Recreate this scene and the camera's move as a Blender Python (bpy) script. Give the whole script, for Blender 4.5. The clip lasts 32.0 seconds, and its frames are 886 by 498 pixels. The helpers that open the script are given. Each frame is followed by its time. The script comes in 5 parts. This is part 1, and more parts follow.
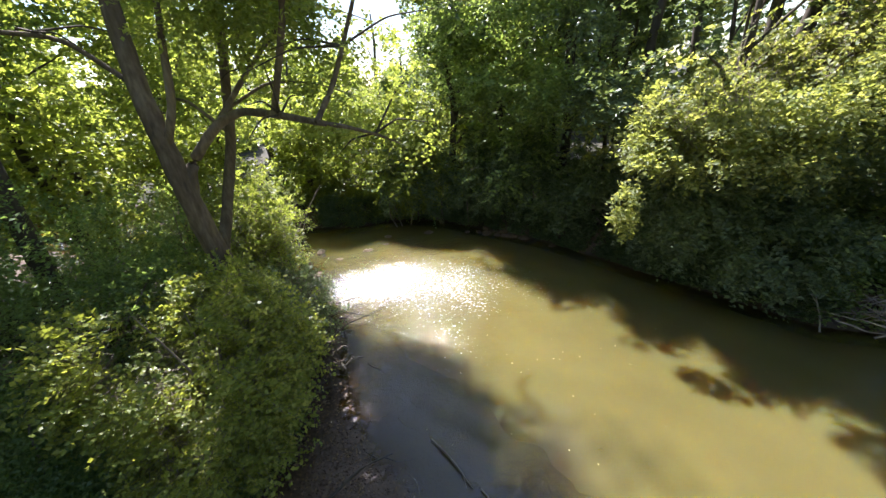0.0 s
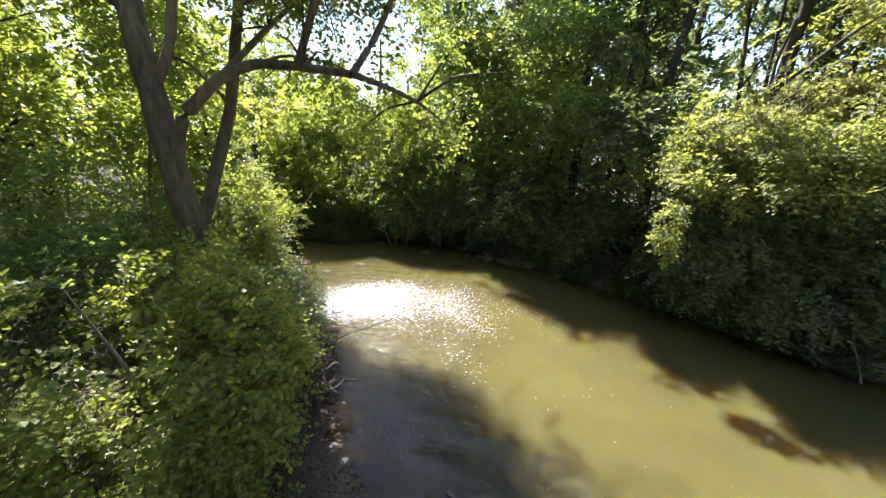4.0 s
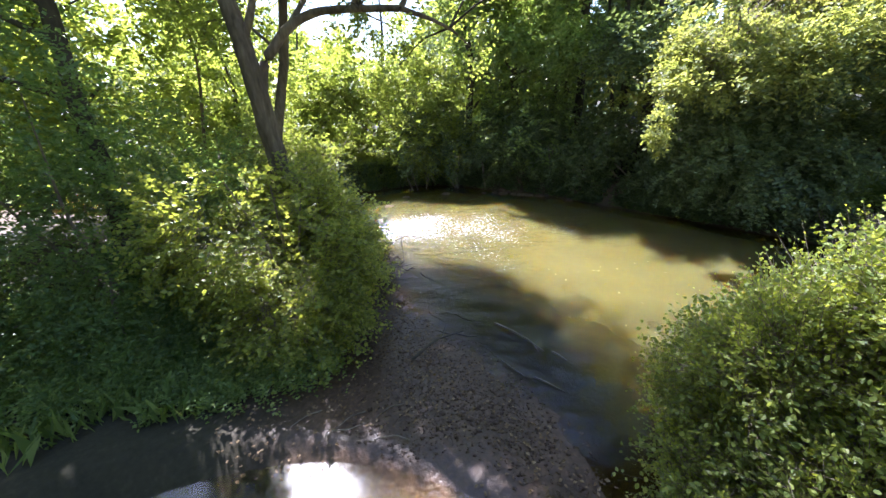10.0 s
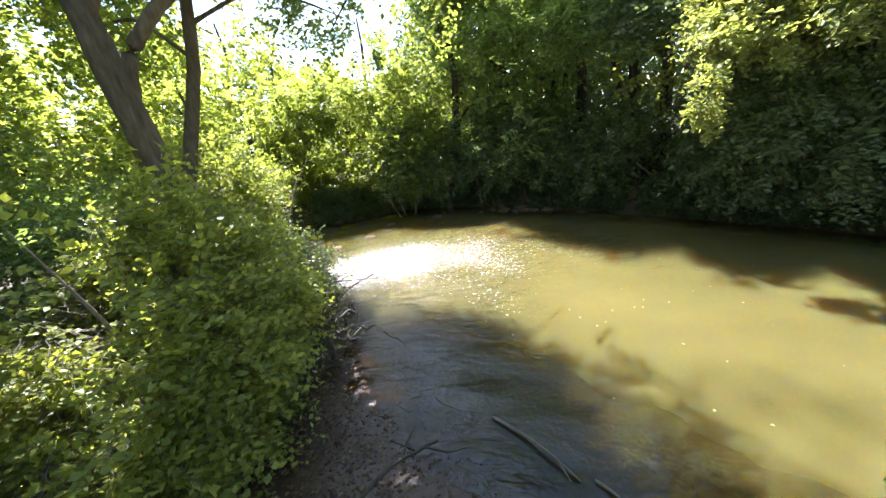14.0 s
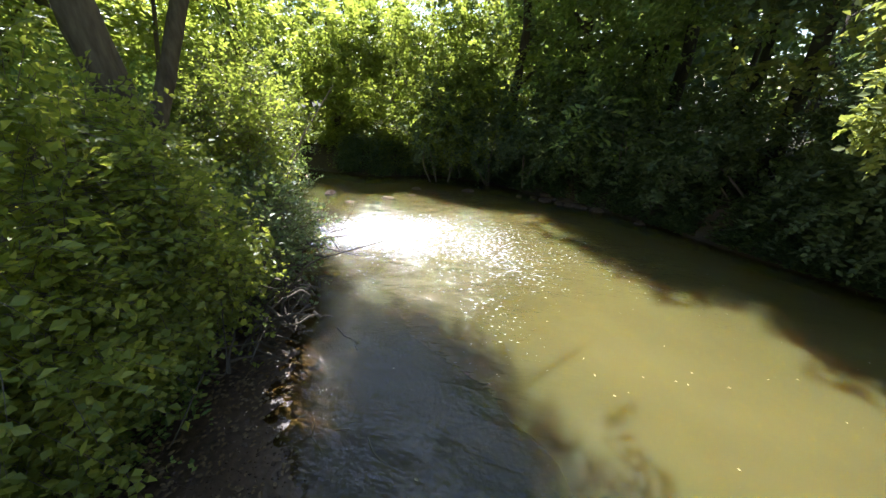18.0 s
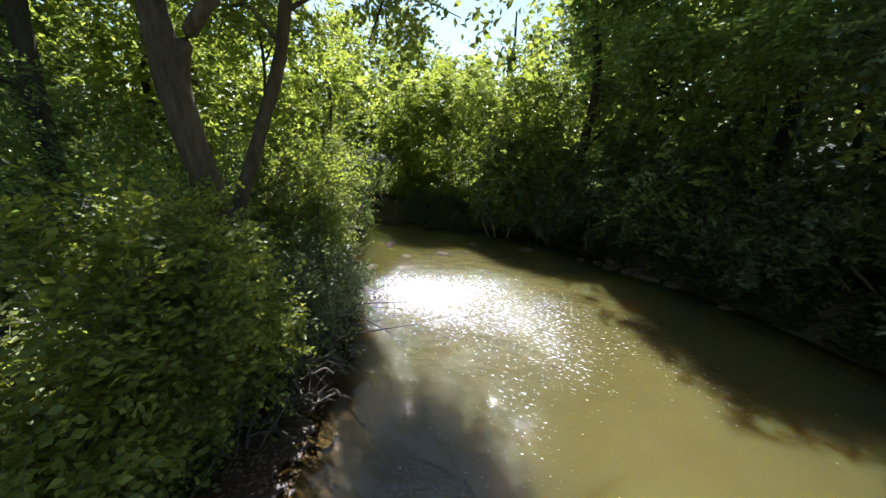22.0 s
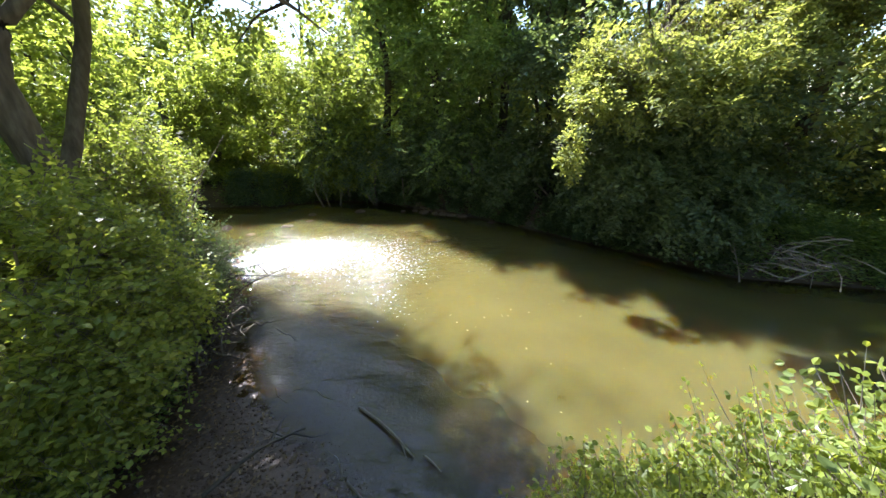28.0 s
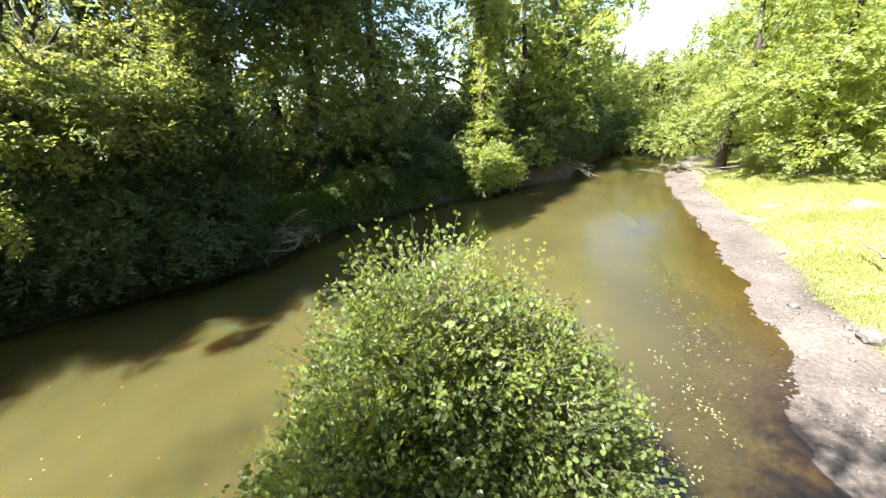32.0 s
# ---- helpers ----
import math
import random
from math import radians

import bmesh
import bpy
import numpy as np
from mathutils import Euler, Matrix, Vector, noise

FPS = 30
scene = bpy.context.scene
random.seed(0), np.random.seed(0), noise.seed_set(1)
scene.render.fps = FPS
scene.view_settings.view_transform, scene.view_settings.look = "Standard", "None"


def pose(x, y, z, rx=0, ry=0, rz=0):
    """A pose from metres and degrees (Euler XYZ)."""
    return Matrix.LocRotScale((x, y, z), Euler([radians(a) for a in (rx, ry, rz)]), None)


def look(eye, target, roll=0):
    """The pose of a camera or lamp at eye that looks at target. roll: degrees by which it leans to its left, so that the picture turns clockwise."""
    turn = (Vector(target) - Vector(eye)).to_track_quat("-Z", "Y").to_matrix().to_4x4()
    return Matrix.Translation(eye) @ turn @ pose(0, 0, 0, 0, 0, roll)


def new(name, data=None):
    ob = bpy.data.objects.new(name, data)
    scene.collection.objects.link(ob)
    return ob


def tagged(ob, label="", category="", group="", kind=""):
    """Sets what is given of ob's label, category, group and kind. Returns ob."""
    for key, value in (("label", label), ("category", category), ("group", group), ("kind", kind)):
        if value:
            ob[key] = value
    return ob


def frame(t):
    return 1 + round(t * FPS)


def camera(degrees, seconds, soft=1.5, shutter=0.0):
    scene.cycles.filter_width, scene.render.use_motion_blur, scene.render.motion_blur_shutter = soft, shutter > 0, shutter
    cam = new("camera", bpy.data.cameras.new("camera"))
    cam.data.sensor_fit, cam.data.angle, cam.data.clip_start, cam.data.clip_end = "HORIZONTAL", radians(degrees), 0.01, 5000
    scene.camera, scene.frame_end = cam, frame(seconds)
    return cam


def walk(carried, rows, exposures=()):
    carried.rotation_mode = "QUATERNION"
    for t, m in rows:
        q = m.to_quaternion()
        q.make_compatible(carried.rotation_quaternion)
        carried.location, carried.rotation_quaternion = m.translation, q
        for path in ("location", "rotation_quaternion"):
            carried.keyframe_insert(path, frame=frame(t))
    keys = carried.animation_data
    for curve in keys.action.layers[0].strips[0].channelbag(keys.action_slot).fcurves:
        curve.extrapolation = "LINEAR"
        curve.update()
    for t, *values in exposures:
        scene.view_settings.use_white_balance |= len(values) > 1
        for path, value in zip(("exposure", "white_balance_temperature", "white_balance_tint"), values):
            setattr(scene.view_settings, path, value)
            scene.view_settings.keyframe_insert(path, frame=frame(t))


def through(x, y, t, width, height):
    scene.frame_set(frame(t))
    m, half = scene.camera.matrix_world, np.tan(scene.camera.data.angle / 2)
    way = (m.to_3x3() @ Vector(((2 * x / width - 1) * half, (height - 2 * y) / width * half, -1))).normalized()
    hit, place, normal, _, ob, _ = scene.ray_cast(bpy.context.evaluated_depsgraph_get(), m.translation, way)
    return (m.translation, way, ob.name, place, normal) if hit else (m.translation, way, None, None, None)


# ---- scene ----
cam = camera(106.1, 32.0, soft=1.5)

# Seconds, eye, target, roll.
PATH = [
    (0, (1.008, 0.746, 3.445), (0.976, 2.556, 2.595), -4.33),
    (0.5, (1.003, 0.860, 3.435), (1.082, 2.655, 2.557), 4.62),
    (1, (0.954, 0.997, 3.396), (1.063, 2.818, 2.575), 6.57),
    (1.5, (0.853, 1.122, 3.295), (0.931, 2.985, 2.572), 2.75),
    (2, (0.742, 1.213, 3.177), (0.759, 3.065, 2.421), -3.34),
    (2.5, (0.678, 1.260, 3.092), (0.753, 3.144, 2.425), 0.06),
    (4.5, (0.306, 1.087, 2.786), (0.428, 2.977, 2.144), 2.52),
    (5, (0.159, 0.967, 2.761), (0.261, 2.794, 1.954), 0.71),
    (5.5, (0.019, 0.882, 2.778), (0.118, 2.711, 1.976), 0.01),
    (6, (-0.097, 0.807, 2.791), (-0.025, 2.719, 2.208), -4.25),
    (6.5, (-0.149, 0.686, 2.698), (-0.045, 2.569, 2.034), -2.46),
    (7, (-0.155, 0.511, 2.587), (-0.042, 2.404, 1.951), -1.76),
    (7.5, (-0.132, 0.317, 2.490), (-0.027, 2.139, 1.671), -0.27),
    (8, (-0.089, 0.157, 2.387), (0.003, 1.976, 1.562), -0.60),
    (8.5, (-0.028, 0.052, 2.304), (0.082, 1.883, 1.508), 1.55),
    (9, (0.012, -0.003, 2.321), (0.165, 1.796, 1.461), 5.04),
    (9.5, (-0.000, -0.000, 2.383), (0.070, 1.836, 1.593), -1.88),
    (10, (0.005, 0.023, 2.393), (0.072, 1.850, 1.582), -2.92),
    (10.5, (0.060, 0.063, 2.285), (0.167, 1.873, 1.442), -0.53),
    (11, (0.125, 0.132, 2.168), (0.210, 1.995, 1.445), -3.18),
    (11.5, (0.228, 0.199, 2.120), (0.309, 2.019, 1.295), -3.38),
    (12, (0.364, 0.294, 2.071), (0.482, 2.034, 1.091), 0.65),
    (12.5, (0.483, 0.490, 2.055), (0.651, 2.298, 1.216), 5.95),
    (13, (0.563, 0.699, 2.071), (0.733, 2.473, 1.162), 8.06),
    (13.5, (0.499, 1.022, 2.001), (0.605, 2.822, 1.134), 0.70),
    (14, (0.490, 1.351, 1.987), (0.500, 3.233, 1.310), -8.35),
    (14.5, (0.519, 1.588, 1.957), (0.585, 3.502, 1.379), -7.20),
    (16.5, (0.878, 2.053, 1.874), (0.966, 3.911, 1.139), 1.43),
    (17, (0.899, 2.161, 1.903), (0.986, 4.010, 1.146), 5.02),
    (17.5, (0.894, 2.234, 1.900), (0.802, 4.158, 1.363), 2.51),
    (18, (0.858, 2.232, 1.869), (0.637, 4.031, 1.023), 1.88),
    (18.5, (0.819, 2.274, 1.871), (0.419, 4.049, 1.041), -2.51),
    (19, (0.850, 2.328, 1.825), (0.321, 4.134, 1.148), 1.26),
    (19.5, (0.860, 2.392, 1.810), (0.313, 4.134, 0.995), -3.30),
    (20, (0.968, 2.498, 1.976), (0.400, 4.255, 1.208), 0.94),
    (20.5, (1.036, 2.617, 2.133), (0.489, 4.360, 1.317), 2.45),
    (21, (1.077, 2.716, 2.207), (0.454, 4.564, 1.761), 3.35),
    (21.5, (1.139, 2.682, 2.228), (0.527, 4.510, 1.695), 4.12),
    (22, (1.149, 2.526, 2.271), (0.494, 4.295, 1.607), 1.15),
    (22.5, (1.132, 2.355, 2.325), (0.459, 3.944, 1.313), -4.18),
    (23, (1.067, 2.298, 2.378), (0.370, 3.990, 1.571), -4.93),
    (23.5, (1.130, 2.269, 2.427), (0.499, 4.063, 1.806), 2.13),
    (24, (1.086, 2.200, 2.434), (0.494, 3.951, 1.672), 4.32),
    (24.5, (1.038, 2.066, 2.434), (0.412, 3.858, 1.804), 2.70),
    (26.5, (1.085, 1.247, 2.364), (0.678, 3.025, 1.544), 2.77),
    (27, (1.015, 1.122, 2.367), (0.778, 2.948, 1.585), -0.90),
    (27.5, (0.995, 1.020, 2.365), (1.140, 2.825, 1.515), 5.40),
    (28, (0.951, 0.985, 2.355), (1.315, 2.793, 1.582), 0.52),
    (28.5, (0.926, 0.987, 2.371), (1.605, 2.753, 1.724), 0.24),
    (29, (0.913, 0.939, 2.366), (1.851, 2.591, 1.740), -2.38),
    (29.5, (0.929, 0.872, 2.360), (2.179, 2.237, 1.601), 10.16),
    (30, (0.877, 0.866, 2.384), (2.299, 2.040, 1.611), 4.47),
    (30.5, (0.815, 0.906, 2.414), (2.426, 1.844, 1.689), 1.93),
    (31, (0.782, 0.951, 2.447), (2.486, 1.701, 1.716), -6.24),
    (31.5, (0.791, 0.933, 2.463), (2.575, 1.421, 1.703), -8.96),
    (32, (0.842, 0.831, 2.467), (2.683, 0.971, 1.699), -3.46),
]
walk(cam, [(t, look(eye, target, roll)) for t, eye, target, roll in PATH],
     exposures=[(0.0, 2.22, 5960, 22), (2.0, 2.22, 5960, 22), (6.0, 2.42, 6010, 22), (8.0, 2.76, 5660, 24), (9.0, 2.82, 5610, 24), (11.0, 2.66, 5610, 24), (13.0, 2.76, 5810, 19),
                (14.0, 2.8, 5910, 18), (14.5, 2.72, 5910, 17), (17.0, 2.22, 5860, 15), (19.0, 2.02, 5810, 15), (20.0, 1.92, 5910, 14), (21.0, 1.82, 5710, 15), (22.0, 1.52, 5760, 15),
                (23.0, 1.87, 5910, 15), (24.5, 1.92, 5910, 15), (27.0, 2.22, 5910, 16), (28.0, 2.37, 5810, 15), (29.0, 2.52, 5810, 15), (30.0, 2.57, 5810, 15), (31.0, 2.42, 5810, 15), (32.0, 2.22, 5960, 14)])

# ---- light ----
SUN_EL, SUN_AZ = radians(55), radians(-31)          # azimuth from +y towards +x
to_sun = Vector((math.sin(SUN_AZ) * math.cos(SUN_EL), math.cos(SUN_AZ) * math.cos(SUN_EL), math.sin(SUN_EL)))
world = bpy.data.worlds.new("sky")
scene.world = world
world.use_nodes = True
wn, wl = world.node_tree.nodes, world.node_tree.links
sky = wn.new("ShaderNodeTexSky")
sky.sky_type, sky.sun_disc = "NISHITA", False
sky.sun_elevation, sky.sun_rotation = SUN_EL, SUN_AZ
sky.air_density, sky.dust_density = 1.4, 0.6
wn["Background"].inputs["Strength"].default_value = 0.066
wl.new(sky.outputs[0], wn["Background"].inputs["Color"])
sun = new("sun", bpy.data.lights.new("sun", "SUN"))
sun.data.energy, sun.data.angle, sun.data.color = 5.0, radians(0.55), (1.0, 0.96, 0.89)
sun.matrix_world = look(to_sun * 60, (0, 0, 0))


# ---- materials ----
def material(name):
    m = bpy.data.materials.new(name)
    m.use_nodes = True
    nt = m.node_tree
    return m, nt.nodes, nt.links, nt.nodes["Principled BSDF"], nt.nodes["Material Output"]


def ramp(nodes, stops):
    r = nodes.new("ShaderNodeValToRGB")
    while len(r.color_ramp.elements) < len(stops):
        r.color_ramp.elements.new(0.5)
    for e, (p, c) in zip(r.color_ramp.elements, stops):
        e.position, e.color = p, (*c, 1)
    return r


def leaf_material(name, dark, mid, light, through=0.45, rough=0.42):
    """A leaf: a gloss over a green that varies from leaf to leaf, and light that comes through from behind."""
    m, n, l, p, out = material(name)
    geo = n.new("ShaderNodeNewGeometry")
    co = n.new("ShaderNodeTexCoord")
    patch = n.new("ShaderNodeTexNoise")
    patch.inputs["Scale"].default_value = 1.3
    l.new(co.outputs["Object"], patch.inputs["Vector"])
    mixv = n.new("ShaderNodeMath")
    mixv.operation = "MULTIPLY_ADD"
    l.new(patch.outputs["Fac"], mixv.inputs[0])
    mixv.inputs[1].default_value = 0.75
    l.new(geo.outputs["Random Per Island"], mixv.inputs[2])
    half = n.new("ShaderNodeMath")
    half.operation = "MULTIPLY"
    half.inputs[1].default_value = 0.57
    l.new(mixv.outputs[0], half.inputs[0])
    dark, mid, light = (tuple(c * k for c, k in zip(tone, (1.5, 1.4, 2.35))) for tone in (dark, mid, light))
    r = ramp(n, [(0.0, dark), (0.5, mid), (0.92, light), (1.0, tuple(min(1, c * 1.3) for c in light))])
    l.new(half.outputs[0], r.inputs[0])
    l.new(r.outputs[0], p.inputs["Base Color"])
    p.inputs["Roughness"].default_value = rough
    p.inputs["Specular IOR Level"].default_value = 0.4
    tr = n.new("ShaderNodeBsdfTranslucent")
    warm = n.new("ShaderNodeMix")
    warm.data_type, warm.blend_type = "RGBA", "MULTIPLY"
    warm.inputs["Factor"].default_value = 1.0
    l.new(r.outputs[0], warm.inputs[6])
    warm.inputs[7].default_value = (2.25, 2.0, 1.0, 1)
    l.new(warm.outputs[2], tr.inputs["Color"])
    mix = n.new("ShaderNodeMixShader")
    mix.inputs[0].default_value = through
    l.new(p.outputs[0], mix.inputs[1])
    l.new(tr.outputs[0], mix.inputs[2])
    l.new(mix.outputs[0], out.inputs["Surface"])
    return m


def rough_material(name, stops, scale=4.0, rough=0.9, bump=0.4, fine=40.0, stretch=(1, 1, 1), spec=0.3):
    """Earth, bark, stone: colour at two scales and a fine relief."""
    m, n, l, p, out = material(name)
    co = n.new("ShaderNodeTexCoord")
    mp = n.new("ShaderNodeMapping")
    mp.inputs["Scale"].default_value = stretch
    l.new(co.outputs["Object"], mp.inputs["Vector"])
    a, b = n.new("ShaderNodeTexNoise"), n.new("ShaderNodeTexNoise")
    a.inputs["Scale"].default_value, a.inputs["Detail"].default_value = scale, 6
    b.inputs["Scale"].default_value, b.inputs["Detail"].default_value = fine, 4
    for t in (a, b):
        l.new(mp.outputs[0], t.inputs["Vector"])
    mx = n.new("ShaderNodeMix")
    mx.inputs["Factor"].default_value = 0.4
    l.new(a.outputs["Fac"], mx.inputs[2])
    l.new(b.outputs["Fac"], mx.inputs[3])
    r = ramp(n, stops)
    l.new(mx.outputs[0], r.inputs[0])
    l.new(r.outputs[0], p.inputs["Base Color"])
    p.inputs["Roughness"].default_value = rough
    p.inputs["Specular IOR Level"].default_value = spec
    bp = n.new("ShaderNodeBump")
    bp.inputs["Strength"].default_value, bp.inputs["Distance"].default_value = bump, 0.02
    l.new(mx.outputs[0], bp.inputs["Height"])
    l.new(bp.outputs[0], p.inputs["Normal"])
    return m


LEAF_BUSH = leaf_material("bush_leaf", (0.045, 0.08, 0.016), (0.095, 0.155, 0.03), (0.19, 0.25, 0.055), 0.48, 0.38)
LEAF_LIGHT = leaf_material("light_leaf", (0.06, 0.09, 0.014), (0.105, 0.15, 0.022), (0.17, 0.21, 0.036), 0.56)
# Tones raised to carry the sunlight on the downstream and meadow trees.
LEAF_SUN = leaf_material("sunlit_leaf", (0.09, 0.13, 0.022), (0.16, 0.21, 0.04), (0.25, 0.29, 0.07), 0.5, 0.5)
# Leaf tones darkened to carry the shade under the trees.
LEAF_SHADED = leaf_material("shaded_leaf", (0.035, 0.056, 0.017), (0.062, 0.098, 0.028), (0.112, 0.155, 0.044), 0.4)
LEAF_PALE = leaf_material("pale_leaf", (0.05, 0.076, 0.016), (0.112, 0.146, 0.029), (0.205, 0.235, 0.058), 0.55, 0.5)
LEAF_HAZEL = leaf_material("hazel_leaf", (0.058, 0.085, 0.012), (0.128, 0.172, 0.022), (0.23, 0.27, 0.042), 0.5, 0.4)
LEAF_ALDER = leaf_material("alder_leaf", (0.046, 0.074, 0.013), (0.1, 0.142, 0.022), (0.19, 0.23, 0.04), 0.42, 0.4)
LEAF_HERB = leaf_material("herb_leaf", (0.042, 0.08, 0.018), (0.072, 0.126, 0.026), (0.12, 0.175, 0.043), 0.46)
FLECK = rough_material("faded_leaf", [(0.3, (0.2, 0.15, 0.07)), (0.6, (0.36, 0.3, 0.16)), (0.8, (0.52, 0.46, 0.28))], 30, 0.7, 0.1)
LEAF_MEADOW = leaf_material("meadow_blade", (0.125, 0.165, 0.024), (0.205, 0.24, 0.042), (0.32, 0.32, 0.115), 0.4, 0.6)
LEAF_LIT_TIP = leaf_material("lit_tip_leaf", (0.09, 0.13, 0.014), (0.15, 0.2, 0.021), (0.23, 0.28, 0.038), 0.5, 0.55)
LEAF_LITTER = rough_material("dead_leaf", [(0.25, (0.07, 0.045, 0.025)), (0.5, (0.16, 0.105, 0.055)), (0.75, (0.32, 0.24, 0.14))], 9, 0.7, 0.2)
BARK = rough_material("bark", [(0.3, (0.05, 0.038, 0.026)), (0.5, (0.135, 0.105, 0.075)), (0.72, (0.25, 0.205, 0.15))], 5, 0.9, 0.8, 30, (1, 1, 0.25))
BARK_DARK = rough_material("dark_bark", [(0.3, (0.03, 0.025, 0.018)), (0.6, (0.09, 0.075, 0.055))], 5, 0.95, 0.8, 30, (1, 1, 0.25))
TWIG = rough_material("twig_bark", [(0.3, (0.10, 0.08, 0.06)), (0.7, (0.26, 0.22, 0.17))], 8, 0.85, 0.4)
TWIG_DARK = rough_material("dark_twig_bark", [(0.3, (0.045, 0.036, 0.027)), (0.7, (0.14, 0.115, 0.085))], 8, 0.85, 0.4)
DRIFT = rough_material("driftwood", [(0.3, (0.13, 0.105, 0.08)), (0.6, (0.28, 0.245, 0.195))], 8, 0.85, 0.4)
STONE = rough_material("stone", [(0.3, (0.09, 0.08, 0.07)), (0.55, (0.2, 0.18, 0.15)), (0.75, (0.34, 0.32, 0.28))], 6, 0.75, 0.5)
PEBBLE = rough_material("pebble", [(0.3, (0.048, 0.031, 0.022)), (0.55, (0.108, 0.074, 0.052)), (0.75, (0.23, 0.175, 0.13))], 14, 0.75, 0.3, spec=0.2)


def ground_material():
    """Wet mud, gravel, leaf mould and meadow soil, by the attributes of the ground sheet."""
    m, n, l, p, out = material("earth")
    co = n.new("ShaderNodeTexCoord")

    def tex(scale, detail):
        t = n.new("ShaderNodeTexNoise")
        t.inputs["Scale"].default_value, t.inputs["Detail"].default_value = scale, detail
        l.new(co.outputs["Object"], t.inputs["Vector"])
        return t

    broad, fine = tex(1.4, 6), tex(26, 6)
    mud = ramp(n, [(0.3, (0.032, 0.019, 0.0115)), (0.52, (0.078, 0.046, 0.028)), (0.72, (0.16, 0.098, 0.06))])
    gravel = ramp(n, [(0.3, (0.075, 0.058, 0.043)), (0.5, (0.17, 0.135, 0.105)), (0.7, (0.29, 0.24, 0.19))])
    turf = ramp(n, [(0.3, (0.18, 0.2, 0.05)), (0.5, (0.35, 0.34, 0.16)), (0.7, (0.56, 0.5, 0.33))])
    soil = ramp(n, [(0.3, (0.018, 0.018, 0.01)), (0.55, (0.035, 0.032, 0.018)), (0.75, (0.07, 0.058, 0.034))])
    bed = ramp(n, [(0.3, (0.028, 0.022, 0.013)), (0.5, (0.08, 0.064, 0.039)), (0.72, (0.17, 0.137, 0.088))])
    both = n.new("ShaderNodeMix")
    both.inputs["Factor"].default_value = 0.5
    l.new(broad.outputs["Fac"], both.inputs[2])
    l.new(fine.outputs["Fac"], both.inputs[3])
    for r in (mud, gravel, soil, bed, turf):
        l.new(both.outputs[0], r.inputs[0])

    def blend(a, b, name):
        att = n.new("ShaderNodeAttribute")
        att.attribute_name = name
        mx = n.new("ShaderNodeMix")
        mx.data_type = "RGBA"
        l.new(att.outputs["Fac"], mx.inputs["Factor"])
        l.new(a, mx.inputs[6])
        l.new(b, mx.inputs[7])
        return mx.outputs[2]

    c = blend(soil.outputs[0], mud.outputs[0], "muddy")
    c = blend(c, turf.outputs[0], "turfy")
    c = blend(c, gravel.outputs[0], "gravelly")
    c = blend(c, bed.outputs[0], "sunken")
    soaked = n.new("ShaderNodeRGB")
    soaked.outputs[0].default_value = (0.012, 0.011, 0.01, 1)
    c = blend(c, soaked.outputs[0], "soaked")
    l.new(c, p.inputs["Base Color"])
    wet = n.new("ShaderNodeAttribute")
    wet.attribute_name = "muddy"
    rr = n.new("ShaderNodeMapRange")
    rr.inputs["To Min"].default_value, rr.inputs["To Max"].default_value = 0.95, 0.38
    l.new(wet.outputs["Fac"], rr.inputs["Value"])
    l.new(rr.outputs[0], p.inputs["Roughness"])
    p.inputs["Specular IOR Level"].default_value = 0.45
    bp = n.new("ShaderNodeBump")
    bp.inputs["Strength"].default_value, bp.inputs["Distance"].default_value = 0.6, 0.03
    l.new(both.outputs[0], bp.inputs["Height"])
    l.new(bp.outputs[0], p.inputs["Normal"])
    return m


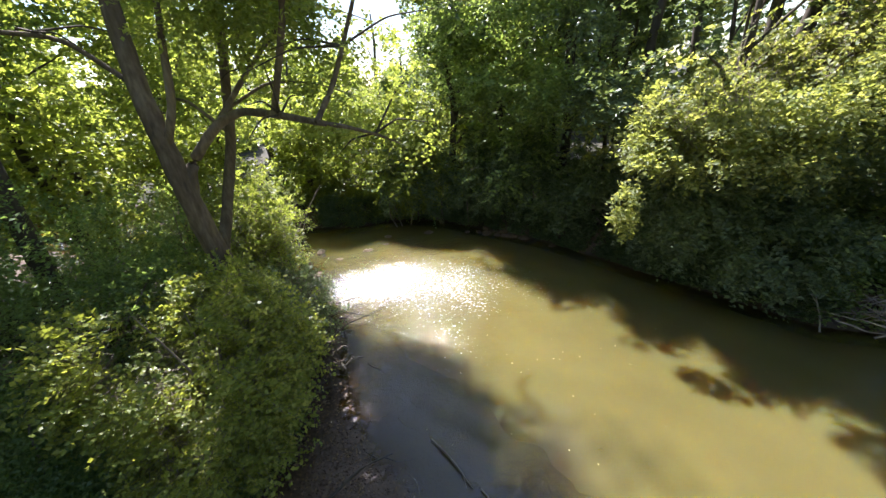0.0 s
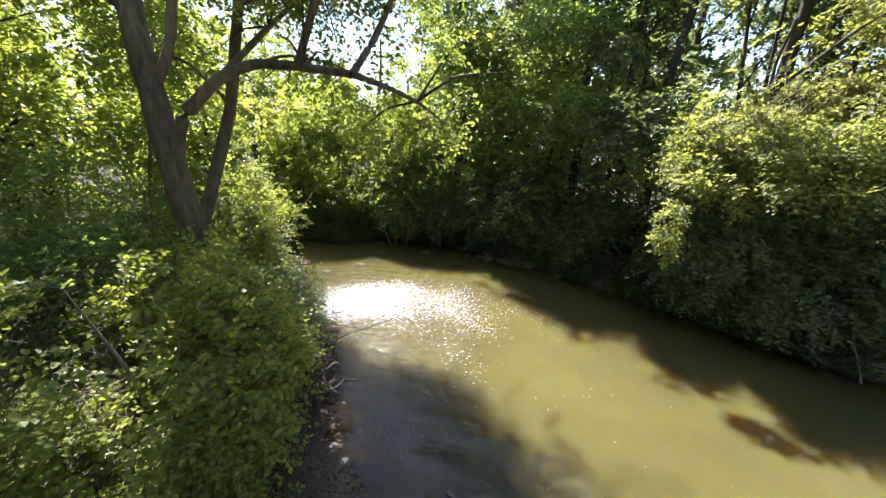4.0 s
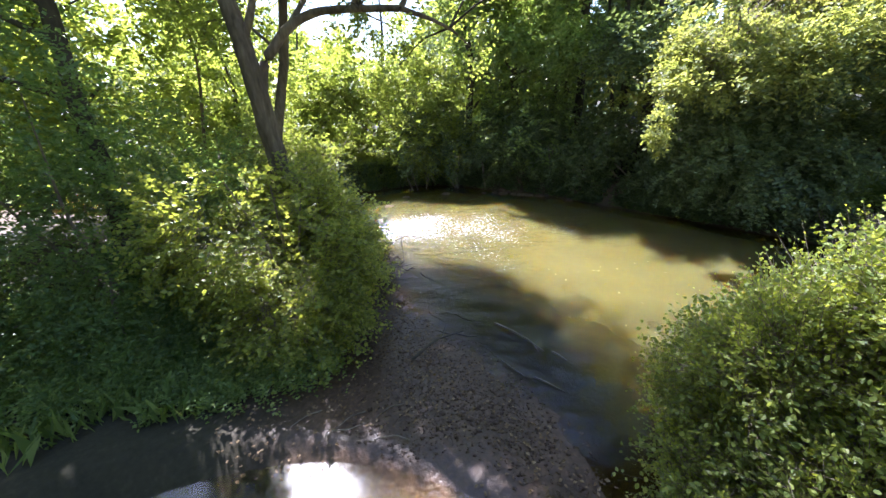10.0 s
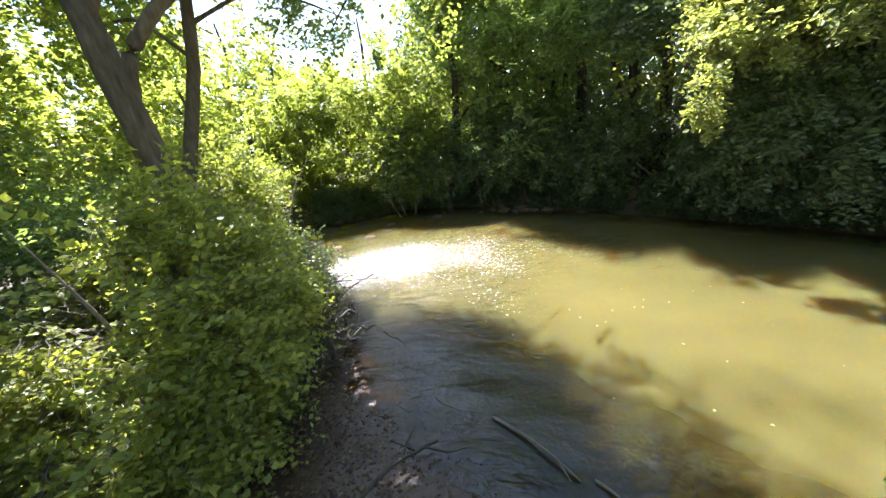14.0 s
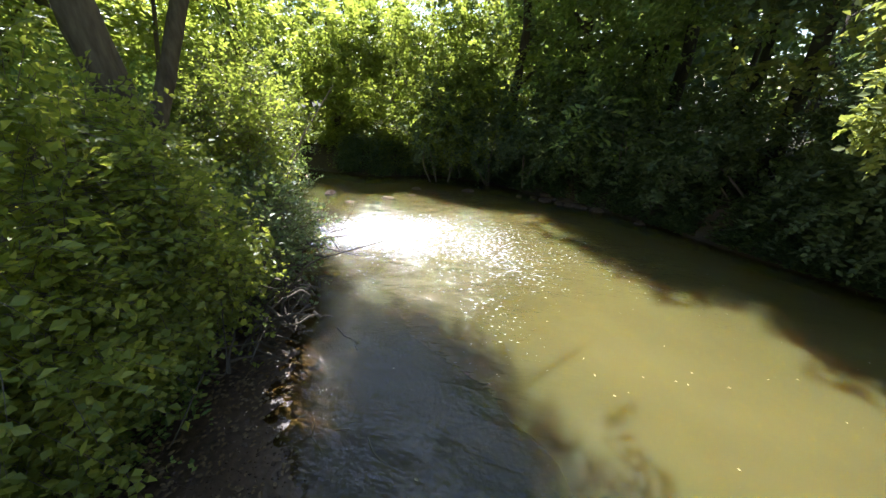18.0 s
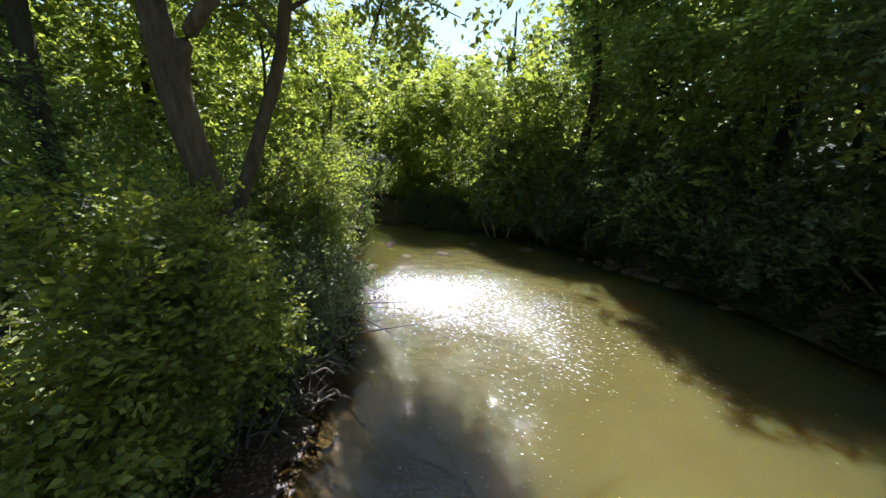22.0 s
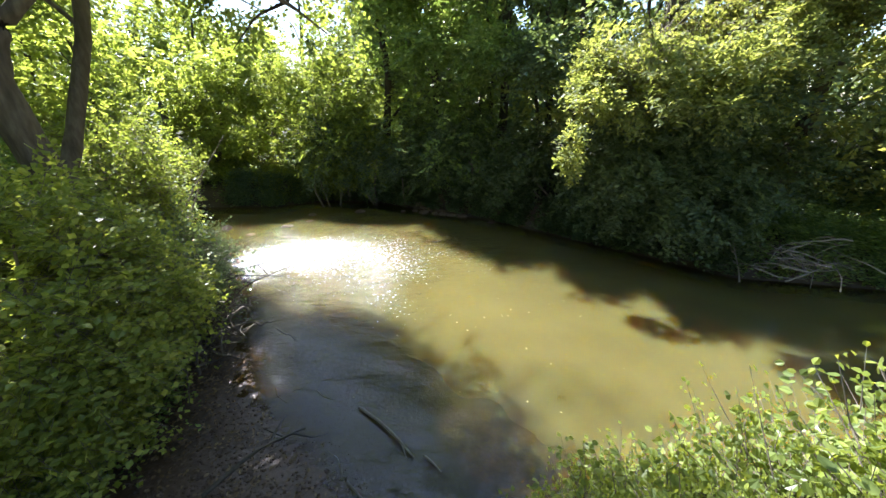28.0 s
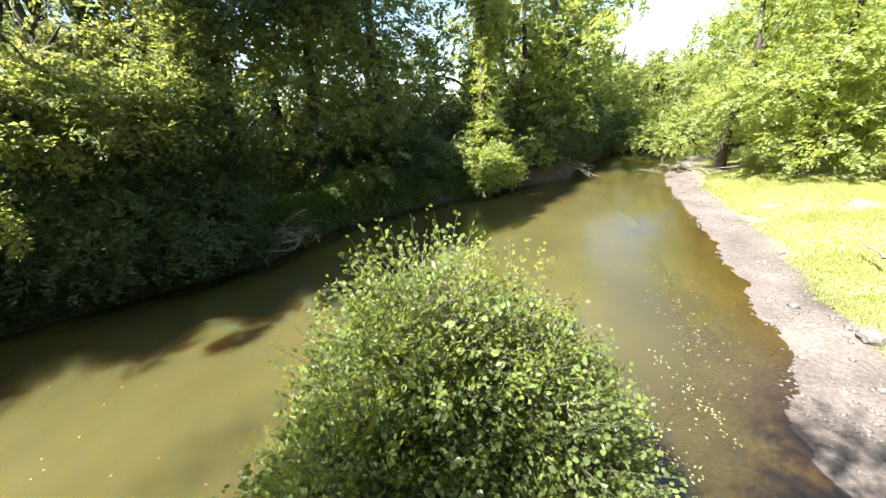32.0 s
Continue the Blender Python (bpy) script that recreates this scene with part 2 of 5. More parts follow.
def water_material(name, body, tint, ripple=0.6, blur=0.22, gloss=0.018):
    """Turbid water: silt that hides the bed where it is deep, the bed seen through it at the edges, and a mirror gloss."""
    m, n, l, p, out = material(name)
    co = n.new("ShaderNodeTexCoord")
    att = n.new("ShaderNodeAttribute")
    att.attribute_name = "murk"
    silt = n.new("ShaderNodeTexNoise")
    silt.inputs["Scale"].default_value, silt.inputs["Detail"].default_value = 0.7, 5
    l.new(co.outputs["Object"], silt.inputs["Vector"])
    r = ramp(n, [(0.3, tuple(c * 0.85 for c in body)), (0.7, tuple(c * 1.12 for c in body))])
    l.new(silt.outputs["Fac"], r.inputs[0])
    dif = n.new("ShaderNodeSubsurfaceScattering")
    dif.falloff = "BURLEY"
    dif.inputs["Scale"].default_value = blur
    dif.inputs["Radius"].default_value = (1.5, 0.8, 0.09)
    # White flecks in the body colour stand in for sun glare on the riffle.
    glare = n.new("ShaderNodeAttribute")
    glare.attribute_name = "glare"
    glint_noise = n.new("ShaderNodeTexNoise")
    glint_noise.inputs["Scale"].default_value, glint_noise.inputs["Detail"].default_value = 30.0, 3
    stretch = n.new("ShaderNodeMapping")
    stretch.inputs["Rotation"].default_value, stretch.inputs["Scale"].default_value = (0, 0, 0.5), (0.65, 1.2, 1)
    l.new(co.outputs["Object"], stretch.inputs["Vector"])
    l.new(stretch.outputs[0], glint_noise.inputs["Vector"])
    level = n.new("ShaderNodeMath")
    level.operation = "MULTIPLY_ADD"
    l.new(glare.outputs["Fac"], level.inputs[0])
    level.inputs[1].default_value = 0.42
    l.new(glint_noise.outputs["Fac"], level.inputs[2])
    glint = n.new("ShaderNodeMapRange")
    glint.inputs["From Min"].default_value, glint.inputs["From Max"].default_value = 0.77, 0.9
    l.new(level.outputs[0], glint.inputs["Value"])
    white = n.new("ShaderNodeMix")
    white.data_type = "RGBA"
    l.new(glint.outputs[0], white.inputs["Factor"])
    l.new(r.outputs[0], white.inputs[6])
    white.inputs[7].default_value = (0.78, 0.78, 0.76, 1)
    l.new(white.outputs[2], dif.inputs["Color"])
    reach = n.new("ShaderNodeMapRange")
    reach.inputs["To Min"].default_value, reach.inputs["To Max"].default_value = blur, 0.01
    l.new(glint.outputs[0], reach.inputs["Value"])
    l.new(reach.outputs[0], dif.inputs["Scale"])
    tra = n.new("ShaderNodeBsdfTransparent")
    tra.inputs["Color"].default_value = (*tint, 1)
    mix = n.new("ShaderNodeMixShader")
    l.new(att.outputs["Fac"], mix.inputs[0])
    l.new(tra.outputs[0], mix.inputs[1])
    l.new(dif.outputs[0], mix.inputs[2])
    gl = n.new("ShaderNodeBsdfGlossy")
    broken = n.new("ShaderNodeAttribute")
    broken.attribute_name = "broken"
    square = n.new("ShaderNodeMath")
    square.operation = "POWER"
    square.inputs[1].default_value = 2.0
    l.new(glare.outputs["Fac"], square.inputs[0])
    dull = n.new("ShaderNodeMath")
    dull.operation = "MULTIPLY_ADD"
    dull.inputs[1].default_value, dull.inputs[2].default_value = 0.26, gloss
    l.new(square.outputs[0], dull.inputs[0])
    l.new(dull.outputs[0], gl.inputs["Roughness"])
    a, b = n.new("ShaderNodeTexNoise"), n.new("ShaderNodeTexNoise")
    mp = n.new("ShaderNodeMapping")
    mp.inputs["Rotation"].default_value, mp.inputs["Scale"].default_value = (0, 0, 0.93), (0.42, 1.3, 1)
    l.new(co.outputs["Object"], mp.inputs["Vector"])
    a.inputs["Scale"].default_value, a.inputs["Detail"].default_value = 6.0, 2
    b.inputs["Scale"].default_value, b.inputs["Detail"].default_value = 34.0, 3
    for t in (a, b):
        l.new(mp.outputs[0], t.inputs["Vector"])
    add = n.new("ShaderNodeMath")
    add.operation = "MULTIPLY_ADD"
    l.new(b.outputs["Fac"], add.inputs[0])
    add.inputs[1].default_value = 0.45
    l.new(a.outputs["Fac"], add.inputs[2])
    bp = n.new("ShaderNodeBump")
    bp.inputs["Strength"].default_value, bp.inputs["Distance"].default_value = ripple, 0.02
    swell = n.new("ShaderNodeMath")
    swell.operation = "MULTIPLY_ADD"
    l.new(broken.outputs["Fac"], swell.inputs[0])
    swell.inputs[1].default_value, swell.inputs[2].default_value = 4.2, 0.22
    tall = n.new("ShaderNodeMath")
    tall.operation = "MULTIPLY"
    l.new(add.outputs[0], tall.inputs[0])
    l.new(swell.outputs[0], tall.inputs[1])
    l.new(tall.outputs[0], bp.inputs["Height"])
    l.new(bp.outputs[0], gl.inputs["Normal"])
    fr = n.new("ShaderNodeFresnel")
    fr.inputs["IOR"].default_value = 1.62
    l.new(bp.outputs[0], fr.inputs["Normal"])
    top = n.new("ShaderNodeMixShader")
    l.new(fr.outputs[0], top.inputs[0])
    l.new(mix.outputs[0], top.inputs[1])
    l.new(gl.outputs[0], top.inputs[2])
    l.new(top.outputs[0], out.inputs["Surface"])
    return m


EARTH = ground_material()
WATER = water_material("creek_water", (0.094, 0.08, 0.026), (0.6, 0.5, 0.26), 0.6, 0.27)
POOL = water_material("pool_water", (0.09, 0.076, 0.062), (0.95, 0.91, 0.82), 0.05, 0.03, 0.08)


# ---- mesh tools ----
def mesh_from(name, verts, faces, mat, smooth=False):
    """A mesh from arrays: verts (n, 3); faces (m, k), all with k corners."""
    verts, faces = np.asarray(verts, np.float32), np.asarray(faces, np.int32)
    me = bpy.data.meshes.new(name)
    k = faces.shape[1]
    me.vertices.add(len(verts))
    me.vertices.foreach_set("co", verts.ravel())
    me.loops.add(faces.size)
    me.loops.foreach_set("vertex_index", faces.ravel())
    me.polygons.add(len(faces))
    me.polygons.foreach_set("loop_start", np.arange(0, faces.size, k, dtype=np.int32))
    me.polygons.foreach_set("loop_total", np.full(len(faces), k, np.int32))
    me.polygons.foreach_set("use_smooth", np.full(len(faces), smooth))
    me.update(calc_edges=True)
    me.materials.append(mat)
    return me


def attribute(me, name, values):
    me.attributes.new(name, "FLOAT", "POINT").data.foreach_set("value", np.asarray(values, np.float32))


def root(name, place, label, category, group=""):
    ob = new(name)
    ob.location = place
    ob.empty_display_size = 0.1
    return tagged(ob, label, category, group)


def part(name, me, parent, label=""):
    """A mesh in world coordinates, as a part under its thing."""
    ob = new(name, me)
    ob.parent = parent
    up = parent.location.copy()
    if parent.parent:
        up += parent.parent.location
    ob.location = -up
    return tagged(ob, label)


def rng_of(seed):
    return np.random.default_rng(seed)


def tube(points, radii, sides=9, rough=0.06, seed=0):
    """Verts and faces of a tapering limb through the points, smoothed, with an uneven skin."""
    r = rng_of(seed)
    pts, rad = np.array(points, float), np.array(radii, float)
    n = max(8, 5 * len(pts))
    s, u = np.linspace(0, 1, len(pts)), np.linspace(0, 1, n)
    fine = np.stack([np.interp(u, s, pts[:, k]) for k in range(3)], 1)
    for _ in range(2):
        fine[1:-1] = (fine[:-2] + 2 * fine[1:-1] + fine[2:]) / 4
    rr = np.interp(u, s, rad)
    tan = np.gradient(fine, axis=0)
    tan /= np.linalg.norm(tan, axis=1)[:, None] + 1e-9
    ref = np.where(np.abs(tan[:, 2:3]) > 0.8, [[1.0, 0, 0]], [[0, 0, 1.0]])
    a = np.cross(tan, ref)
    a /= np.linalg.norm(a, axis=1)[:, None] + 1e-9
    b = np.cross(tan, a)
    ang = np.linspace(0, 2 * math.pi, sides, endpoint=False)
    swell = 1 + r.normal(0, rough, (n, sides))
    verts = fine[:, None] + rr[:, None, None] * swell[..., None] * (np.cos(ang)[None, :, None] * a[:, None] + np.sin(ang)[None, :, None] * b[:, None])
    i, j = np.meshgrid(np.arange(n - 1), np.arange(sides), indexing="ij")
    j2 = (j + 1) % sides
    faces = np.stack([i * sides + j, i * sides + j2, (i + 1) * sides + j2, (i + 1) * sides + j], -1).reshape(-1, 4)
    return verts.reshape(-1, 3), faces


def tube_mesh(name, tubes, mat, sides=9, rough=0.06, seed=0):
    vs, fs, k = [], [], 0
    for q, (points, radii) in enumerate(tubes):
        v, f = tube(points, radii, sides, rough, seed + q)
        vs.append(v), fs.append(f + k)
        k += len(v)
    return mesh_from(name, np.concatenate(vs), np.concatenate(fs), mat, True)


def leaves(name, base, way, up, size, mat, seed=0, oval=False, slim=0.62):
    """Leaf blades from their stalk ends, the ways they point and the ways they face: folded rhombs, or six-cornered ovals."""
    r = rng_of(seed)
    n = len(base)
    way = way / (np.linalg.norm(way, axis=1)[:, None] + 1e-9)
    side = np.cross(way, up)
    side /= np.linalg.norm(side, axis=1)[:, None] + 1e-9
    face = np.cross(side, way)
    ln = (size * (0.7 + 0.6 * r.random(n)))[:, None]
    w = ln * slim * 0.5
    fold = ln * r.uniform(0.02, 0.16, (n, 1))
    bend = ln * r.uniform(-0.18, 0.05, (n, 1))
    if oval:
        cols = [base, base + way * ln * 0.35 + side * w + face * fold, base + way * ln * 0.78 + side * w * 0.72 + face * fold,
                base + way * ln + face * bend, base + way * ln * 0.78 - side * w * 0.72 + face * fold, base + way * ln * 0.35 - side * w + face * fold]
        quads = np.array([[0, 1, 2, 3], [0, 3, 4, 5]])
        verts = np.stack(cols, 1).reshape(-1, 3)
        faces = (np.arange(n)[:, None, None] * 6 + quads[None]).reshape(-1, 4)
    else:
        cols = [base, base + way * ln * 0.5 + side * w + face * fold, base + way * ln + face * bend, base + way * ln * 0.5 - side * w + face * fold]
        verts = np.stack(cols, 1).reshape(-1, 3)
        faces = (np.arange(n)[:, None, None] * 4 + np.array([[0, 1, 2], [0, 2, 3]])[None]).reshape(-1, 3)
    return mesh_from(name, verts, faces, mat)


def lumps(p, freq, seed):
    """A cheap smooth field of waves for gaps and uneven outlines, about -1 to 1."""
    r = rng_of(seed)
    out = 0
    for k in range(6):
        d = r.normal(0, 1, 3)
        out = out + np.sin(p @ (d / np.linalg.norm(d)) * freq * (0.7 + 0.35 * k) + r.random() * 6.3) / (1 + 0.3 * k)
    return out / 2.6


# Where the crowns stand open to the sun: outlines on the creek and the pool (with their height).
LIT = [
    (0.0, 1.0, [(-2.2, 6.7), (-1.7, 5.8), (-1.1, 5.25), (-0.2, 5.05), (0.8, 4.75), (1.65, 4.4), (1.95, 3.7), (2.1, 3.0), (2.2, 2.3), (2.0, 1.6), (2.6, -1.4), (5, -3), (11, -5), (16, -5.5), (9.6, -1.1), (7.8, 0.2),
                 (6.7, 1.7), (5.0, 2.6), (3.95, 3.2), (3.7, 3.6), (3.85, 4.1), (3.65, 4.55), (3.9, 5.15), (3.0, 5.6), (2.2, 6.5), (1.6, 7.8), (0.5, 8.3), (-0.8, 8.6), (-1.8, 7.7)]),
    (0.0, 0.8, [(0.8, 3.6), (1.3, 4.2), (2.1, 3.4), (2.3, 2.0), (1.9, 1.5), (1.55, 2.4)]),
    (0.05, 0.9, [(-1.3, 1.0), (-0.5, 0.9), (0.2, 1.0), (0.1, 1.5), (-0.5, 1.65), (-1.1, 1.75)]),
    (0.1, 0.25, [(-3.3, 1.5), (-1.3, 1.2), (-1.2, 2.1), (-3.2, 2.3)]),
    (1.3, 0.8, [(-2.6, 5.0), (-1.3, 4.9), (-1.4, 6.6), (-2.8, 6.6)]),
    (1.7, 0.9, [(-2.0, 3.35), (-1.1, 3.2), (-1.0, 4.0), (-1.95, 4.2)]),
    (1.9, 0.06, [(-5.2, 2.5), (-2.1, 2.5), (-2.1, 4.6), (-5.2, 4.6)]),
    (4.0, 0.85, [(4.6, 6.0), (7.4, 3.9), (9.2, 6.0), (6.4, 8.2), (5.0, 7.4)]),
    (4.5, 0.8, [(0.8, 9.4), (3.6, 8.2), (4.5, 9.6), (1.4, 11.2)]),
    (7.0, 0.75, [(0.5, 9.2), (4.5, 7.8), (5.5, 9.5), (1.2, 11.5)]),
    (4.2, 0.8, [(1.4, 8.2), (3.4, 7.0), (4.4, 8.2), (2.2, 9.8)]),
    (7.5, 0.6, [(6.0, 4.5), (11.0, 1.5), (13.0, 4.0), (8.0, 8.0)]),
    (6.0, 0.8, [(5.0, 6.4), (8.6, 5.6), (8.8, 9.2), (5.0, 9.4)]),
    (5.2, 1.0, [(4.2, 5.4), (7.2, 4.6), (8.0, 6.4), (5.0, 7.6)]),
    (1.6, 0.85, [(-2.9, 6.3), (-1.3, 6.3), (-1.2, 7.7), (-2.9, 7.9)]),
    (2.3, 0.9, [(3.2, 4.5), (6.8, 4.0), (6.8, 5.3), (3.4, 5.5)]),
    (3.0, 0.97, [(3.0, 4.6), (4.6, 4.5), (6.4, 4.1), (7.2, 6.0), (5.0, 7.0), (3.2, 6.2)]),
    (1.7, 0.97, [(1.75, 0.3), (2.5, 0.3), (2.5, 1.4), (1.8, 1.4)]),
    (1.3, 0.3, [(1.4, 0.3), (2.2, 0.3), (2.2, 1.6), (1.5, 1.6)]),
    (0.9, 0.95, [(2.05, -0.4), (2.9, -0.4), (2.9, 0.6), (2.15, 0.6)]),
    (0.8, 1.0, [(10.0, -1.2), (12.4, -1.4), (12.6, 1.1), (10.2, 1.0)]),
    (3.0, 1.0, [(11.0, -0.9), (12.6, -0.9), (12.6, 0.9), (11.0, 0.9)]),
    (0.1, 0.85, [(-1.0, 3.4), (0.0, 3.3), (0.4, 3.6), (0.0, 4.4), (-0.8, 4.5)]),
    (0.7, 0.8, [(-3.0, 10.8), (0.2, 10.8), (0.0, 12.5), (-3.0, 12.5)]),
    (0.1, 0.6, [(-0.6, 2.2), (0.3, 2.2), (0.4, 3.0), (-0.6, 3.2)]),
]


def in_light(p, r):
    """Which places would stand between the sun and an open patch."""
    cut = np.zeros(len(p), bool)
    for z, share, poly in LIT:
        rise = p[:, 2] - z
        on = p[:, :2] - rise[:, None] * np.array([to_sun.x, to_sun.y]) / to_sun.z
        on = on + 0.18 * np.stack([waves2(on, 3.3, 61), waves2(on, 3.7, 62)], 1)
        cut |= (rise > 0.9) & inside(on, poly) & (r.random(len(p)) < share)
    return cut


# Openings between the crowns: from a place on the water, azimuths from +y towards +x with their swing as one looks higher, and elevations, in degrees.
OPENINGS = [((0.2, 3.6, 0.0), -24, 0.75, -1, 1.0, 28, 61), ((6.5, -2.2, 0.0), 113, 0, 122, 0, 15, 45), ((2.2, 8.5, 1.0), -36, 0, -20, 0, 16, 40),
            ((0.6, 0.9, 2.7), 40, 0, 43, 0, 5, 14), ((0.9, 1.0, 2.4), 56, 0, 59, 0, 8, 15), ((-1.8, 1.6, 0.05), -64, 0, -43, 0, 40, 58)]


def under_open_sky(p):
    out = np.zeros(len(p), bool)
    for o, a0, s0, a1, s1, e0, e1 in OPENINGS:
        d = p - np.array(o)
        az, el = np.degrees(np.arctan2(d[:, 0], d[:, 1])), np.degrees(np.arctan2(d[:, 2], np.hypot(d[:, 0], d[:, 1])))
        az, el = az + 5 * lumps(p, 2.1, 71), el + 4 * lumps(p, 2.3, 72)
        out |= (az > a0 + s0 * (el - 40)) & (az < a1 + s1 * (el - 40)) & (el > e0) & (el < e1)
    return out


def sprays(clumps, count, per=14, reach=0.42, droop=0.35, shell=0.5, gaps=0.25, freq=2.4, flat=0.6, seed=0, lanes=True):
    """Leaf stalks along many twigs in and round ellipsoids (x, y, z, rx, ry, rz). flat: how level the sprays lie."""
    r = rng_of(seed)
    cl = np.array(clumps, float)
    area = (cl[:, 3] * cl[:, 4] * cl[:, 5]) ** (2 / 3)
    pick = r.choice(len(cl), count, p=area / area.sum())
    d = r.normal(0, 1, (count, 3))
    d /= np.linalg.norm(d, axis=1)[:, None]
    far = shell + (1 - shell) * r.random(count) ** 0.7
    start = cl[pick, :3] + d * cl[pick, 3:] * far[:, None] * (1 + 0.16 * lumps(d * 2 + cl[pick, :3], 2.2, seed + 5))[:, None]
    keep = lumps(start, freq, seed + 9) > -1 + 2 * gaps * 0.9
    keep &= start[:, 2] > 0.03
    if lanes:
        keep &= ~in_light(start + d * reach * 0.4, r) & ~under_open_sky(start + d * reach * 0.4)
    start, d = start[keep], d[keep]
    m = len(start)
    out = d * [1, 1, 0.5] + r.normal(0, 0.45, (m, 3))
    out[:, 2] -= droop * r.random(m)
    out /= np.linalg.norm(out, axis=1)[:, None]
    ref = np.stack([r.normal(0, 0.35, m), r.normal(0, 0.35, m), np.ones(m)], 1) * flat + r.normal(0, 0.5, (m, 3)) * (1 - flat)
    across = np.cross(out, ref)
    across /= np.linalg.norm(across, axis=1)[:, None] + 1e-9
    face = np.cross(across, out)
    length = reach * r.uniform(0.5, 1.3, m)
    k = np.arange(per)
    along = (k + 0.5) / per
    base = start[:, None] + out[:, None] * (length[:, None] * along)[..., None] + r.normal(0, 0.012, (m, per, 3))
    base[:, :, 2] -= 0.25 * length[:, None] * along ** 2 * droop
    sgn = np.where(k % 2 == 0, 1.0, -1.0)
    way = out[:, None] * 0.55 + across[:, None] * sgn[None, :, None] + r.normal(0, 0.28, (m, per, 3))
    up = face[:, None] + r.normal(0, 0.35, (m, per, 3))
    ends = np.stack([start - out * 0.12, base[:, per // 2], base[:, -1]], 1)
    return base.reshape(-1, 3), way.reshape(-1, 3), up.reshape(-1, 3), ends


def twig_mesh(name, ends, thick, mat):
    """Thin three-sided twigs, each in two pieces through three places."""
    tan = ends[:, 2] - ends[:, 0]
    a = np.cross(tan, [0.3, 0.5, 0.8])
    a /= np.linalg.norm(a, axis=1)[:, None] + 1e-9
    b = np.cross(tan / (np.linalg.norm(tan, axis=1)[:, None] + 1e-9), a)
    rings = []
    for k, w in ((0, 1.0), (1, 0.7), (2, 0.25)):
        for g in (0.0, 2.094, 4.189):
            rings.append(ends[:, k] + thick * w * (math.cos(g) * a + math.sin(g) * b))
    v = np.stack(rings, 1).reshape(-1, 3)
    f = np.array([(k * 3 + j, k * 3 + (j + 1) % 3, k * 3 + 3 + (j + 1) % 3, k * 3 + 3 + j) for k in (0, 1) for j in range(3)])
    return mesh_from(name, v, (np.arange(len(ends))[:, None, None] * 9 + f[None]).reshape(-1, 4), mat, True)


def foliage(name, clumps, count, size, mat, seed, parent, oval=False, label="", per=14, twigs=0.0, slim=0.62, **kw):
    b, w, u, ends = sprays(clumps, count, per=per, seed=seed, **kw)
    if twigs:
        tagged(part("twig_spray", twig_mesh("twig_spray", ends, twigs, TWIG), parent, "thin brown twigs"), kind="stuff")
    return part(name, leaves(name, b, w, u, size, mat, seed + 1, oval, slim), parent, label)


# ---- the creek's plan ----
NEAR_BANK = [(-14, 11.0), (-9, 9.2), (-5, 8.3), (-3.4, 7.9), (-2.5, 7.2), (-2.1, 6.5), (-1.55, 5.68), (-0.85, 4.95), (-0.58, 4.4), (-0.42, 3.85), (-0.06, 3.28), (0.34, 2.85),
             (0.78, 2.2), (1.02, 1.75), (1.15, 1.2), (1.4, 0.5), (1.75, -0.4), (2.35, -1.5), (3.0, -1.75), (3.5, -2.2), (4.6, -2.7),
             (7.1, -3.75), (10.5, -4.95), (12, -5.55), (14, -6.7), (16.8, -9.2), (18.6, -13), (21, -20)]
FAR_BANK = [(25.5, -19), (21.5, -11.5), (18.6, -6.6), (16, -4.6), (13, -2.75), (11, 0.2), (10, 1.8), (8.2, 3.8), (6.2, 4.6), (5.4, 5.6), (4.7, 6.4), (4.1, 7.2),
            (3.3, 8.1), (2.25, 8.95), (1.45, 9.55), (0.8, 10.05), (-0.2, 10.3), (-1.0, 10.2), (-1.7, 9.95), (-2.6, 10.1), (-5, 10.6), (-9, 11.5), (-14, 13.0)]


def line_distance(p, line):
    a, b = np.array(line[:-1], float), np.array(line[1:], float)
    best = np.full(len(p), 1e9)
    for s, e in zip(a, b):
        d = e - s
        t = np.clip(((p - s) @ d) / (d @ d), 0, 1)
        best = np.minimum(best, np.hypot(*(p - s - t[:, None] * d).T))
    return best


def inside(p, poly):
    odd = np.zeros(len(p), bool)
    for (x0, y0), (x1, y1) in zip(poly, poly[1:] + poly[:1]):
        cross = ((y0 > p[:, 1]) != (y1 > p[:, 1])) & (p[:, 0] < (x1 - x0) * (p[:, 1] - y0) / (y1 - y0 + 1e-12) + x0)
        odd ^= cross
    return odd


def smooth(a, b, x):
    t = np.clip((x - a) / (b - a), 0, 1)
    return t * t * (3 - 2 * t)


def waves2(p, freq, seed):
    return lumps(np.c_[p, np.zeros(len(p))], freq, seed)


